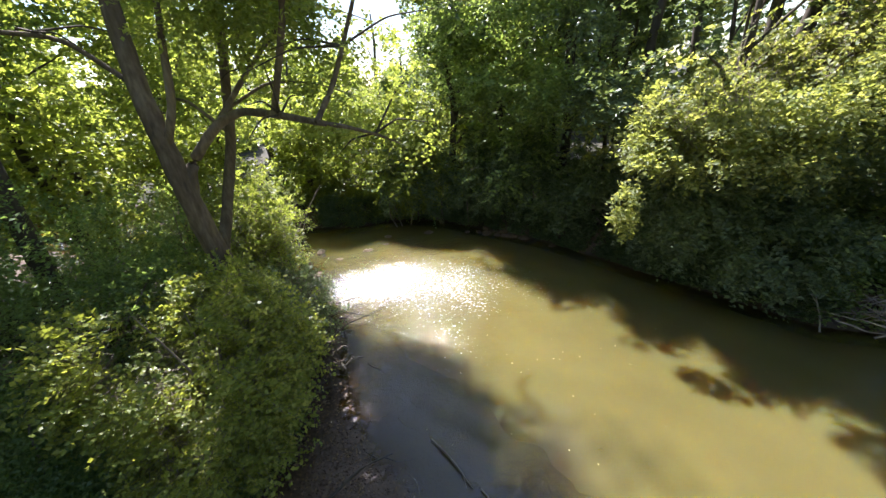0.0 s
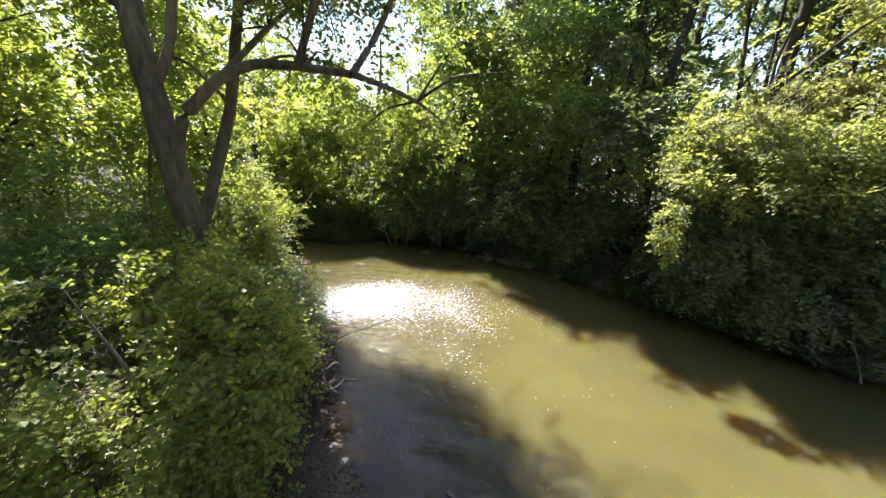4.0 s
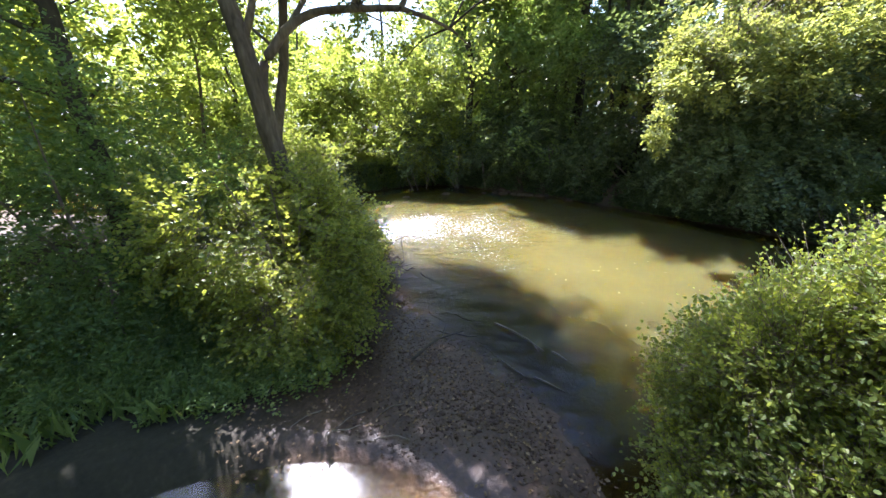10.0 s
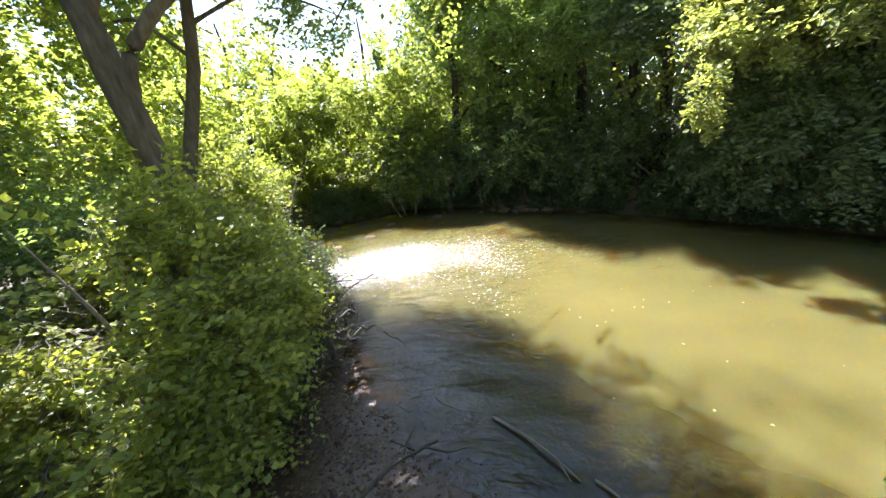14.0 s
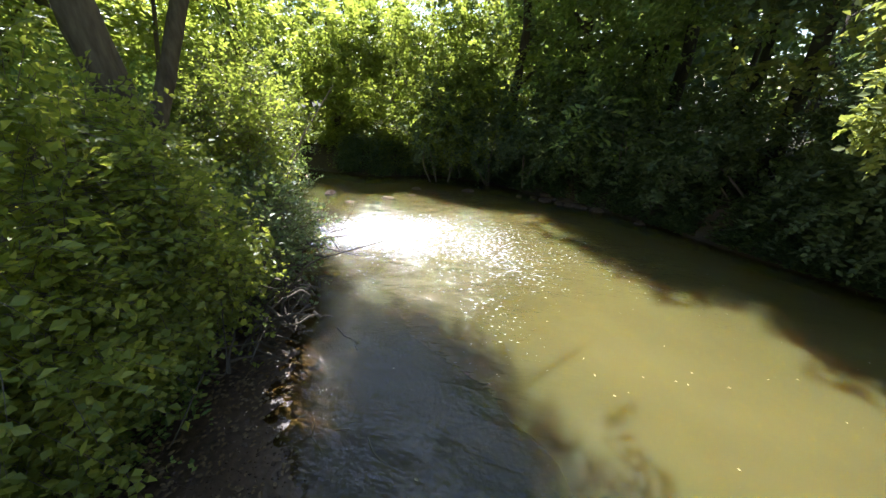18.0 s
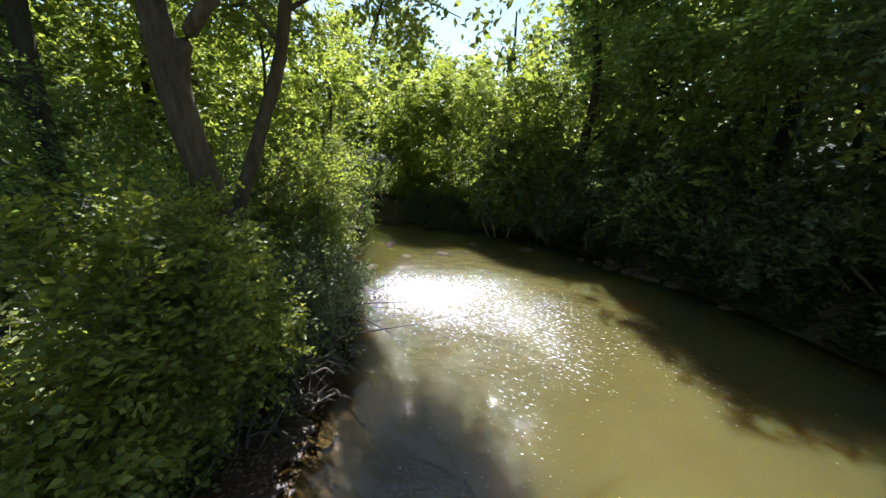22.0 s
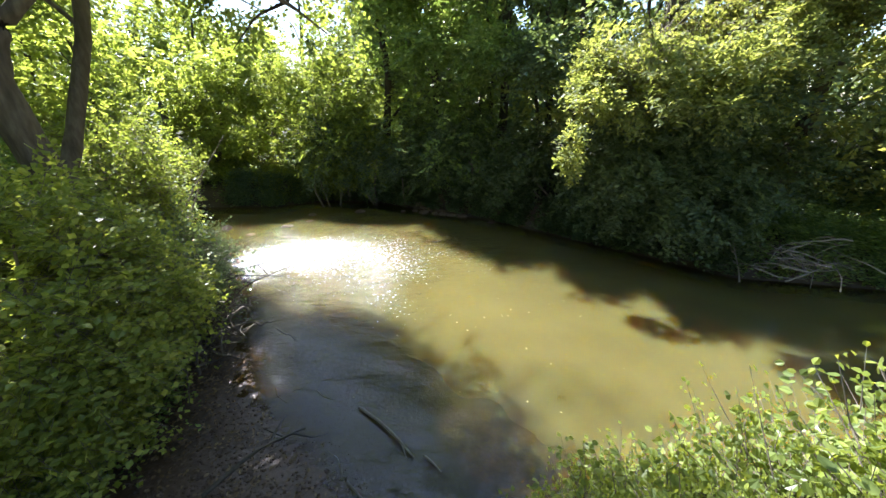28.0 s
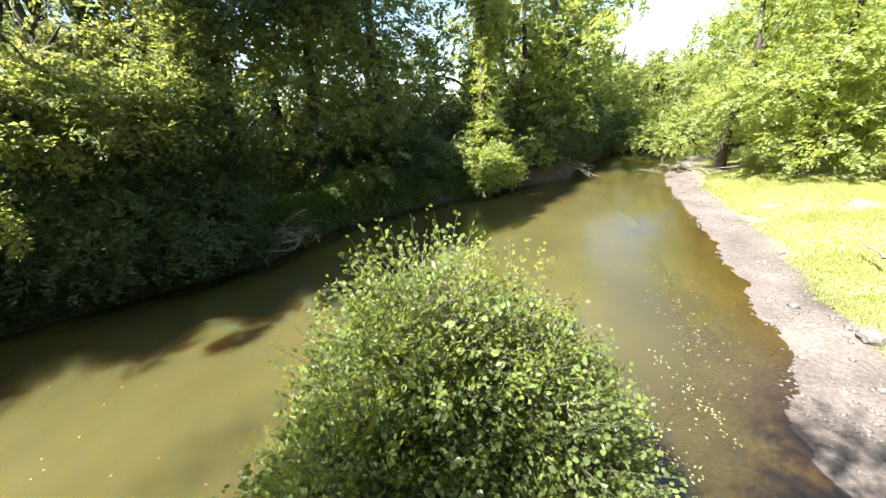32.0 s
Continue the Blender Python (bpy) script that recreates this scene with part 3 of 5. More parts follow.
def terrain(p):
    """Height of the ground and how muddy, gravelly and sunken it is."""
    dn, df = line_distance(p, NEAR_BANK), line_distance(p, FAR_BANK)
    wet = inside(p, NEAR_BANK + FAR_BANK)
    dn = dn + 0.06 * waves2(p, 5, 3) * smooth(0.1, 0.5, dn)
    bed = -np.minimum(0.65, np.minimum(0.28 * dn, 0.7 * df))
    meadow = smooth(1.5, 2.7, p[:, 0] - 0.2 * p[:, 1] + 0.5 * waves2(p, 1.3, 12) * smooth(0.8, 1.8, dn))
    low = 0.10 * smooth(0, 1.2, dn) + 0.25 * smooth(1.0, 4.0, dn) + 0.012 * dn
    sand = 0.05 * smooth(0, 1.2, dn) + 0.25 * smooth(1.0, 3.0, dn) + 0.01 * dn
    near = low * (1 - meadow) + sand * meadow
    high = 0.55 * smooth(0.0, 0.45, df) + 0.5 * smooth(0.4, 3.0, df) + 0.02 * df
    dry = np.where(dn < df, near, high)
    z = np.where(wet, bed, dry) + 0.02 * waves2(p, 3.1, 7) * smooth(0.05, 0.6, np.minimum(dn, df)) + 0.006 * waves2(p, 14, 8)
    # The side pool on the mud flat.
    pool = np.hypot((p[:, 0] + 1.25) / 1.75, (p[:, 1] - 0.75) / 1.0)
    z = np.where(~wet & (dn < df), z - (z + 0.06) * smooth(1.12, 0.7, pool), z)
    far_off = np.hypot(p[:, 0], p[:, 1])
    z = z + smooth(25, 120, far_off) * 2.0
    nearside = dn < df
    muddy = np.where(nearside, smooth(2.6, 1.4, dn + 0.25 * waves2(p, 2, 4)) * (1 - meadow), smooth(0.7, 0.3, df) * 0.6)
    gravelly = np.where(nearside, smooth(1.25, 0.7, dn + 0.28 * waves2(p, 1.7, 6) + 0.12 * waves2(p, 6, 9)) * meadow, 0.0)
    sunken = np.where(wet, smooth(0.5, 1.1, np.minimum(dn, df)), smooth(1.0, 0.7, pool) * 0.1)
    turfy = np.where(nearside & ~wet, meadow * smooth(0.6, 1.2, dn) * smooth(14, 10, np.hypot(p[:, 0] - 8, p[:, 1] + 6)), 0.0)
    return z, muddy, gravelly, sunken, turfy


def lines(*runs):
    out = []
    for a, b, step in runs:
        out.append(np.arange(a, b, step))
    return np.concatenate(out)


def sheet(xs, ys):
    gx, gy = np.meshgrid(xs, ys, indexing="ij")
    p = np.stack([gx.ravel(), gy.ravel()], 1)
    i, j = np.meshgrid(np.arange(len(xs) - 1), np.arange(len(ys) - 1), indexing="ij")
    k = len(ys)
    f = np.stack([i * k + j, (i + 1) * k + j, (i + 1) * k + j + 1, i * k + j + 1], -1).reshape(-1, 4)
    return p, f


def build_ground():
    xs = lines((-400, -60, 40), (-60, -14, 3), (-14, -4, 0.4), (-4, 6, 0.07), (6, 13, 0.12), (13, 20, 0.3), (20, 60, 2), (60, 401, 40))
    ys = lines((-400, -60, 40), (-60, -16, 3), (-16, -7, 0.4), (-7, 0, 0.09), (0, 10.5, 0.07), (10.5, 16, 0.3), (16, 60, 2), (60, 401, 40))
    p, f = sheet(xs, ys)
    z, muddy, gravelly, sunken, turfy = terrain(p)
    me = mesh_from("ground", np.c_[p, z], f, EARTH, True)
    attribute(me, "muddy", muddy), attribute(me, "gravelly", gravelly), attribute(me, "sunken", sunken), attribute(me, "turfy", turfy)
    damp = 0.25 * smooth(0.075, 0.015, z + 0.03 * waves2(p, 4, 15)) * smooth(0.9, 0.3, p[:, 1]) * smooth(1.4, 2.0, p[:, 0])
    attribute(me, "soaked", np.maximum(0.65 * smooth(-0.01, -0.06, z) * (1 - sunken) * smooth(0.8, 1.4, p[:, 1]), damp))
    tagged(new("ground", me), "wet mud, gravel and leaf mould along a creek", "ground", kind="structure")


def choppy(p, low, high, count, seed):
    """Many short waves of all ways and lengths, of even steepness; about 0.5 at rms and finest where the sheet is."""
    g = rng_of(seed)
    out = np.zeros(len(p))
    for _ in range(count):
        f, a = low * (high / low) ** g.random(), g.normal(-1.1, 0.9)
        out += np.sin((p[:, 0] * math.cos(a) + p[:, 1] * math.sin(a)) * f + g.random() * 6.3) / f
    return out * 20 / math.sqrt(count) * 0.7


def build_water():
    xs = lines((-14, -3.2, 0.25), (-3.2, 3.2, 0.032), (3.2, 6.2, 0.06), (6.2, 14, 0.12), (14, 35, 0.25))
    ys = lines((-17, -6, 0.25), (-6, 1.8, 0.08), (1.8, 9.2, 0.035), (9.2, 10.5, 0.08), (10.5, 13, 0.25))
    p, f = sheet(xs, ys)
    dn, df = line_distance(p, NEAR_BANK), line_distance(p, FAR_BANK)
    wet = inside(p, NEAR_BANK + FAR_BANK)
    ok = wet | (np.minimum(dn, df) < 0.45)
    f = f[ok[f].all(1)]
    used = np.unique(f)
    remap = np.full(len(p), -1)
    remap[used] = np.arange(len(used))
    p, f, dn, df = p[used], remap[f], dn[used], df[used]
    wob = 0.35 * np.stack([waves2(p, 2.1, 41), waves2(p, 2.4, 42)], 1)
    w = p + wob
    riffle = np.exp(-((w[:, 0] + 0.35 - 0.3 * (w[:, 1] - 7)) / 1.5) ** 4 - ((w[:, 1] - 6.8) / 1.6) ** 4) * np.clip(0.95 + 0.35 * waves2(p, 4.5, 43), 0.3, 1.2)
    tail = np.exp(-((w[:, 0] - 1.5) / 2.2) ** 2 - ((w[:, 1] - 5.5) / 2.2) ** 2)
    run = np.exp(-((w[:, 0] - 0.4) / 1.0) ** 2 - ((w[:, 1] - 5.4) / 0.9) ** 2)
    reach_in = smooth(4.9, 4.2, p[:, 1]) * smooth(1.4, 1.9, p[:, 1])
    shelf = reach_in * np.exp(-(dn / 0.6) ** 2)
    edge = smooth(6.0, 5.3, p[:, 1]) * smooth(1.4, 1.9, p[:, 1]) * np.exp(-(dn / (0.34 + 0.3 * smooth(4.1, 4.7, p[:, 1]))) ** 2)
    glassy = reach_in * smooth(4.5, 3.9, p[:, 1]) * np.exp(-((dn - 0.75) / 0.5) ** 2)
    chop = choppy(p, 18, 110, 70, 21)
    fine = choppy(p, 25, 75, 40, 22)
    ripple = choppy(p, 11, 28, 24, 24)
    swell = waves2(p * [0.6, 1.3], 7, 23)
    z = riffle * (0.012 * chop + 0.014 * swell) + tail * (0.0055 * chop + 0.005 * swell) + run * (0.009 * chop + 0.005 * swell) + edge * (0.005 * swell + 0.012 * fine) + glassy * (0.0035 * ripple + 0.004 * swell) + 0.0012 * swell
    bed = terrain(p)[0]
    depth = np.maximum(0, -bed)
    murk = (1 - np.exp(-depth * 3.2)) * (1 - 0.8 * shelf)
    shoal = np.exp(-((p[:, 0] - 2.5) / 0.8) ** 2 - ((p[:, 1] - 2.4) / 0.9) ** 2)
    band = np.exp(-((dn - 1.0) / 0.4) ** 2) * smooth(4.6, 3.9, p[:, 1]) * smooth(1.2, 1.8, p[:, 1])
    murk = murk * (1 - np.clip(0.3 * shoal * (1 + 1.2 * waves2(p, 9, 51)) + 0.34 * band * (1 + waves2(p, 4, 52)), 0, 0.8))
    patchy = np.clip(0.8 + 0.9 * waves2(p @ np.array([[0.6, 0.8], [-0.8, 0.6]]) * [0.5, 1.4], 2.6, 53), 0.05, 1.2)
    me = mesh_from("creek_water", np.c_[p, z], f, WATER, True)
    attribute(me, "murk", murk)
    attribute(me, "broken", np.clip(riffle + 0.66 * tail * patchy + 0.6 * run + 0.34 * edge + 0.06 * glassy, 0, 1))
    # Where the sun's glare is painted white and the gloss spread wider.
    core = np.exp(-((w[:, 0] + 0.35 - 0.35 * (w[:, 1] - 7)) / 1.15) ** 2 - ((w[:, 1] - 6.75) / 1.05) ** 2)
    attribute(me, "glare", np.clip(0.88 * core + 0.34 * tail * patchy + 0.16 * run, 0, 1))
    tagged(new("water", me), "murky olive creek water with a bright riffle", "water", kind="structure")
    # The still pool beside the creek.
    p, f = sheet(np.arange(-3.3, 0.9, 0.06), np.arange(-0.7, 1.9, 0.06))
    q = np.hypot((p[:, 0] + 1.25) / 1.75, (p[:, 1] - 0.75) / 1.0) < 1.2
    f = f[q[f].all(1)]
    bed = terrain(p)[0]
    me = mesh_from("pool_water", np.c_[p, 0.055 + 0.0009 * waves2(p, 9, 31) + 0.0004 * waves2(p, 23, 33)], f, POOL, True)
    attribute(me, "murk", 1 - np.exp(-np.maximum(0, 0.055 - bed) * 1.2))
    attribute(me, "broken", np.full(len(p), -0.05))
    tagged(new("water_pool", me), "still shallow pool on the mud flat", "water", kind="structure")


build_ground()
build_water()


def height(x, y):
    return float(terrain(np.array([[x, y]], float))[0][0])


# ---- the leaning tree over the creek ----
def leaning_tree():
    t = root("leaning_tree", (-1.89, 4.98, height(-1.89, 4.98)), "leaning grey-barked tree with a limb reaching over the creek", "tree")
    trunk = [(-1.89, 4.99, -0.1), (-1.91, 4.83, 0.7), (-1.935, 4.63, 1.7), (-1.945, 4.53, 2.6), (-1.98, 4.53, 3.1), (-2.08, 4.62, 3.6), (-2.14, 4.72, 4.1), (-2.1, 4.9, 5.6), (-1.7, 5.3, 7.8)]
    part("trunk", tube_mesh("trunk", [(trunk, [0.155, 0.14, 0.125, 0.115, 0.1, 0.092, 0.085, 0.07, 0.03])], BARK, 14, 0.05, 1), t)
    limbs = [
        ([(-1.94, 4.55, 2.4), (-1.84, 4.6, 2.88), (-1.5, 4.74, 3.28), (-1.18, 4.76, 3.41), (-0.68, 4.45, 3.36), (-0.15, 4.12, 3.27)], [0.066, 0.06, 0.052, 0.045, 0.038, 0.03]),
        ([(-0.15, 4.12, 3.27), (0.02, 4.3, 3.58), (0.22, 4.4, 4.05), (0.7, 4.4, 5.1)], [0.03, 0.025, 0.02, 0.01]),
        ([(-0.15, 4.12, 3.27), (0.12, 4.2, 3.2), (0.38, 4.3, 3.1), (0.62, 4.5, 2.95)], [0.028, 0.02, 0.014, 0.005]),
        ([(-2.1, 4.65, 3.7), (-2.7, 4.7, 4.2), (-3.5, 4.5, 4.3), (-4.1, 4.4, 4.1)], [0.03, 0.024, 0.02, 0.01]),
        ([(-1.5, 4.72, 3.25), (-1.3, 5.5, 3.9), (-0.7, 6.3, 4.8), (-0.3, 6.6, 5.8)], [0.035, 0.028, 0.02, 0.01]),
        ([(-2.1, 4.85, 5.3), (-1.8, 5.2, 6.0), (-1.3, 5.6, 6.6)], [0.06, 0.04, 0.015]),
        # Limb added to carry the two unseen shade clumps above the mud.
        ([(-0.68, 4.45, 3.36), (-0.3, 4.25, 4.1), (0.1, 3.7, 4.9), (0.1, 3.0, 5.9), (0.05, 2.5, 6.5)], [0.034, 0.03, 0.024, 0.016, 0.008]),
        ([(-1.99, 4.53, 3.05), (-1.75, 4.55, 3.5), (-1.66, 4.62, 4.1), (-1.5, 4.8, 5.2)], [0.045, 0.04, 0.032, 0.015]),
    ]
    boughs = [part("branch", tube_mesh("branch", [(pts, rad)], BARK, 9, 0.05, 10 + q), t) for q, (pts, rad) in enumerate(limbs)]
    for q in range(22):
        g = rng_of(900 + q)
        a0 = np.array([(-0.6, 4.42, 3.35), (0.15, 4.38, 3.9), (0.36, 4.3, 3.12), (-0.9, 6.2, 4.5), (-1.3, 5.5, 3.9), (-2.9, 4.65, 4.25), (-1.9, 5.0, 5.8)][q % 7])
        d = g.normal(0, 1, 3) * [1, 1, 0.5]
        d = d / np.linalg.norm(d) * g.uniform(0.5, 1.0)
        part("twig", tube_mesh("twig", [([a0, a0 + d * 0.5 + [0, 0, 0.06], a0 + d + [0, 0, -0.05]], [0.014, 0.009, 0.003])], BARK_DARK, 5, 0.05, 930 + q), boughs[(0, 1, 2, 4, 4, 3, 5)[q % 7]])
    # The clumps at z 7.8, 5.0 and 6.5 are unseen, added to cast shade.
    crown = [(-0.6, 5.9, 4.3, 1.5, 1.2, 0.8), (0.6, 5.0, 3.6, 1.0, 0.8, 0.55), (-1.2, 6.4, 5.4, 1.8, 1.5, 0.9), (1.2, 4.8, 3.2, 0.7, 0.5, 0.45),
             (-3.6, 4.6, 4.9, 1.2, 1.0, 0.8), (-2.4, 5.2, 7.0, 1.8, 1.6, 1.0), (-0.6, 4.6, 4.4, 1.0, 0.6, 0.5), (-0.9, 5.5, 7.8, 0.9, 0.7, 0.4), (-0.3, 6.2, 3.7, 0.8, 0.6, 0.35), (-0.9, 7.0, 4.9, 0.8, 0.7, 0.4), (0.2, 5.6, 3.1, 0.6, 0.5, 0.3), (0.2, 3.6, 5.0, 0.7, 0.6, 0.35), (0.0, 2.2, 6.5, 0.6, 0.5, 0.25)]
    foliage("crown", crown, 9000, 0.056, LEAF_LIGHT, 41, t, gaps=0.36, freq=2.2, shell=0.2, reach=0.5)


leaning_tree()


def plain_tree(name, base, top, r0, clumps, count, mat, seed, label, size=0.1, bark=None, bend=0.3, gaps=0.3, limbs=5, group="", **kw):
    """A tree or sapling: a tapering bent trunk, limbs that reach for the clumps of its crown, and the crown."""
    r = rng_of(seed)
    x, y = base
    z = height(x, y)
    t = root(name, (x, y, z), label, "tree", group)
    b, tp = np.array([x, y, z - 0.15]), np.array(top, float)
    pts = [b + (tp - b) * s + np.r_[r.normal(0, bend, 2) * (s * (1 - s) * 2), 0] for s in np.linspace(0, 1, 6)]
    rad = np.interp(np.linspace(0, 1, 6), [0, 0.15, 1], [r0 * 1.25, r0, r0 * 0.25])
    part("trunk", tube_mesh("trunk", [(pts, rad)], bark or BARK_DARK, 10, 0.06, seed), t)
    order = r.permutation(len(clumps))[:limbs]
    for q in order:
        c = np.array(clumps[q][:3])
        s = np.clip((c[2] - b[2]) / (tp[2] - b[2] + 1e-6) * 0.75, 0.15, 0.92)
        a = np.array([np.interp(s, np.linspace(0, 1, 6), [p[k] for p in pts]) for k in range(3)])
        mid = (a + c) / 2 + np.r_[r.normal(0, 0.12, 2), 0.15]
        rl = r0 * 0.38 * (1.1 - s)
        part("branch", tube_mesh("branch", [([a, mid, c], [rl + 0.01, rl * 0.7 + 0.008, 0.008])], bark or BARK_DARK, 7, 0.05, seed + q), t)
    foliage("crown", clumps, count, size, mat, seed + 50, t, gaps=gaps, **kw)
    return t


def bush(name, base, stems, clumps, count, mat, seed, label, size=0.07, oval=False, **kw):
    """A shrub: many stems from one foot, and its leaves."""
    r = rng_of(seed)
    x, y = base
    t = root(name, (x, y, height(x, y)), label, "shrub")
    for q in range(stems):
        c = np.array(clumps[q % len(clumps)])
        tip = c[:3] + r.normal(0, 0.45, 3) * c[3:]
        foot = np.r_[x + r.normal(0, 0.1), y + r.normal(0, 0.1), height(x, y) - 0.1]
        mid = (foot * 0.5 + tip * 0.5) + np.r_[r.normal(0, 0.08, 2), 0.12]
        part("stem", tube_mesh("stem", [([foot, mid, tip], [0.022, 0.014, 0.004])], TWIG, 6, 0.05, seed + q), t)
    foliage("foliage", clumps, count, size, mat, seed + 70, t, oval, **kw)
    return t


# ---- shrubs beside the camera ----
ALDER = [(1.95, 1.0, 0.6, 0.5, 0.45, 0.5), (2.0, 1.15, 1.2, 0.36, 0.32, 0.4), (2.02, 1.0, 1.55, 0.28, 0.24, 0.28), (2.05, 0.6, 1.05, 0.4, 0.35, 0.42), (2.05, 0.65, 1.42, 0.26, 0.2, 0.24), (2.1, 0.34, 0.8, 0.32, 0.24, 0.4),
         (2.1, 0.22, 0.45, 0.28, 0.18, 0.28), (1.72, 1.5, 0.7, 0.28, 0.24, 0.36), (1.6, 1.0, 0.45, 0.4, 0.38, 0.36), (2.0, 1.38, 0.6, 0.36, 0.22, 0.42), (1.72, 1.22, 1.05, 0.28, 0.26, 0.34), (1.7, 0.7, 0.72, 0.33, 0.33, 0.38)]
alder = bush("alder_bush", (1.65, 0.6), 16, ALDER, 9800, LEAF_ALDER, 100, "round-leaved green alder bush at the water's edge", 0.0245, True, per=10, slim=0.8, twigs=0.0014, lanes=False, gaps=0.12, shell=0.55, reach=0.24, droop=-0.5, flat=0.35, freq=5.0)
# Paler leaves on the outer shoots paint the sun on the bush's tips.
foliage("shoot_foliage", ALDER, 2800, 0.0175, LEAF_LIT_TIP, 104, alder, True, "upright shoots, leaves paler to show sunlit tips", per=20, twigs=0.0026, slim=0.75, lanes=False, gaps=0.28, shell=0.9, reach=0.2, droop=-1.5, flat=0.1, freq=6.0)
bush("hazel_bush", (-1.6, 3.4), 14,
     [(-1.45, 3.25, 1.0, 0.75, 0.7, 0.75), (-1.08, 3.05, 0.8, 0.36, 0.42, 0.45), (-2.1, 3.3, 1.25, 0.7, 0.6, 0.7), (-1.2, 3.9, 0.85, 0.5, 0.6, 0.65), (-1.5, 3.6, 1.7, 0.45, 0.45, 0.35), (-1.75, 4.2, 1.2, 0.6, 0.5, 0.5), (-1.35, 2.75, 0.5, 0.5, 0.35, 0.4), (-1.15, 3.5, 1.35, 0.33, 0.35, 0.3), (-1.62, 3.35, 1.78, 0.5, 0.4, 0.26)],
     7200, LEAF_HAZEL, 120, "dense green hazel shrub over the muddy bank", 0.045, False, slim=0.8, twigs=0.0022, gaps=0.38, shell=0.4, reach=0.32, freq=3.6)
bush("willow_bush", (-2.7, 6.7), 10,
     [(-2.5, 6.5, 1.3, 0.7, 0.6, 0.7), (-1.75, 6.5, 1.45, 0.55, 0.5, 0.35), (-2.9, 7.3, 1.6, 0.8, 0.8, 0.8), (-1.55, 7.0, 1.75, 0.4, 0.5, 0.3), (-2.5, 6.2, 0.7, 0.5, 0.4, 0.5)],
     1900, LEAF_LIGHT, 140, "sunlit shrub hanging over the riffle", 0.055, twigs=0.003, gaps=0.2, reach=0.4)
bush("left_thicket_shrub", (-3.6, 3.6), 8,
     [(-3.6, 3.5, 1.1, 1.1, 0.9, 1.0), (-4.6, 3.4, 1.3, 1.0, 1.0, 1.2), (-3.0, 4.2, 1.0, 0.9, 0.8, 0.9), (-4.2, 4.4, 1.9, 1.2, 0.9, 1.0), (-3.5, 3.0, 2.6, 0.7, 0.6, 0.8), (-3.9, 2.9, 3.6, 0.8, 0.6, 0.6)],
     4600, LEAF_HERB, 160, "deep green thicket shrub on the bank", 0.046, gaps=0.3, freq=3.0)

# ---- wood on the camera's bank ----
def slender_tree():
    """A thin leaning stem behind the large trunk, with side branches over the creek."""
    t = root("slender_tree", (-2.66, 4.75, height(-2.66, 4.75)), "slender leaning tree with thin side branches", "tree")
    stem = [(-2.66, 4.75, 0.0), (-2.44, 5.08, 1.0), (-2.22, 5.43, 2.0), (-2.0, 5.78, 3.0), (-1.84, 5.92, 4.0), (-1.66, 6.0, 5.0), (-1.5, 6.3, 7.0)]
    part("trunk", tube_mesh("trunk", [(stem, [0.095, 0.082, 0.074, 0.066, 0.058, 0.048, 0.02])], BARK, 11, 0.05, 201), t)
    sides = [([(-1.93, 5.85, 3.45), (-1.4, 6.1, 3.75), (-0.8, 6.3, 3.7), (-0.2, 6.6, 3.45)], [0.026, 0.02, 0.014, 0.005]),
             ([(-1.98, 5.8, 3.1), (-2.5, 5.9, 3.6), (-3.1, 6.1, 3.65), (-3.4, 6.2, 3.4)], [0.026, 0.02, 0.014, 0.006]),
             ([(-1.8, 5.94, 4.2), (-1.2, 6.3, 4.6), (-0.5, 6.8, 4.7), (0.2, 7.3, 4.5)], [0.024, 0.018, 0.012, 0.005]),
             ([(-1.75, 5.97, 4.5), (-2.3, 6.3, 5.1), (-2.9, 6.6, 5.4)], [0.024, 0.016, 0.006])]
    for q, (pts, rad) in enumerate(sides):
        part("branch", tube_mesh("branch", [(pts, rad)], BARK, 7, 0.05, 205 + q), t)
    foliage("crown", [(-0.7, 6.4, 3.6, 0.8, 0.6, 0.3), (-3.1, 6.3, 3.7, 0.7, 0.6, 0.4), (-0.3, 7.0, 4.7, 0.8, 0.7, 0.35), (-2.8, 6.8, 5.5, 0.9, 0.8, 0.5), (-1.5, 6.6, 7.0, 1.2, 1.0, 0.6)],
            1300, 0.07, LEAF_LIGHT, 251, t, gaps=0.4, freq=2.6, shell=0.2, reach=0.45)


slender_tree()
plain_tree("bank_tree", (-4.9, 7.7), (-3.9, 7.9, 8.6), 0.035,
           [(-3.6, 8.0, 4.6, 1.4, 1.3, 1.0), (-4.6, 8.2, 6.0, 1.5, 1.3, 1.2), (-3.2, 8.4, 8.4, 1.3, 1.0, 0.6), (-2.4, 7.8, 8.0, 1.1, 0.9, 0.5), (-2.0, 7.2, 7.6, 0.9, 0.8, 0.4)], 2400, LEAF_LIGHT, 200, "upright tree with yellow-green leaves", 0.09, BARK, group="trees of the near bank")
plain_tree("dark_tree", (-4.08, 4.3), (-3.88, 4.75, 6.2), 0.12,
           [(-5.6, 4.2, 4.2, 1.6, 1.4, 1.0), (-6.8, 4.6, 5.4, 1.8, 1.6, 1.2), (-5.4, 5.6, 5.8, 1.6, 1.4, 1.2), (-6, 3.0, 3.4, 1.4, 1.2, 1.2), (-4.5, 5.4, 5.0, 1.0, 0.9, 0.7), (-4.2, 3.9, 4.6, 1.0, 0.9, 0.6), (-5.0, 4.8, 6.8, 1.3, 1.2, 0.7)], 4200, LEAF_HERB, 210, "shaded dark-barked tree in the thicket", 0.09, bend=0.1)
r = rng_of(5)
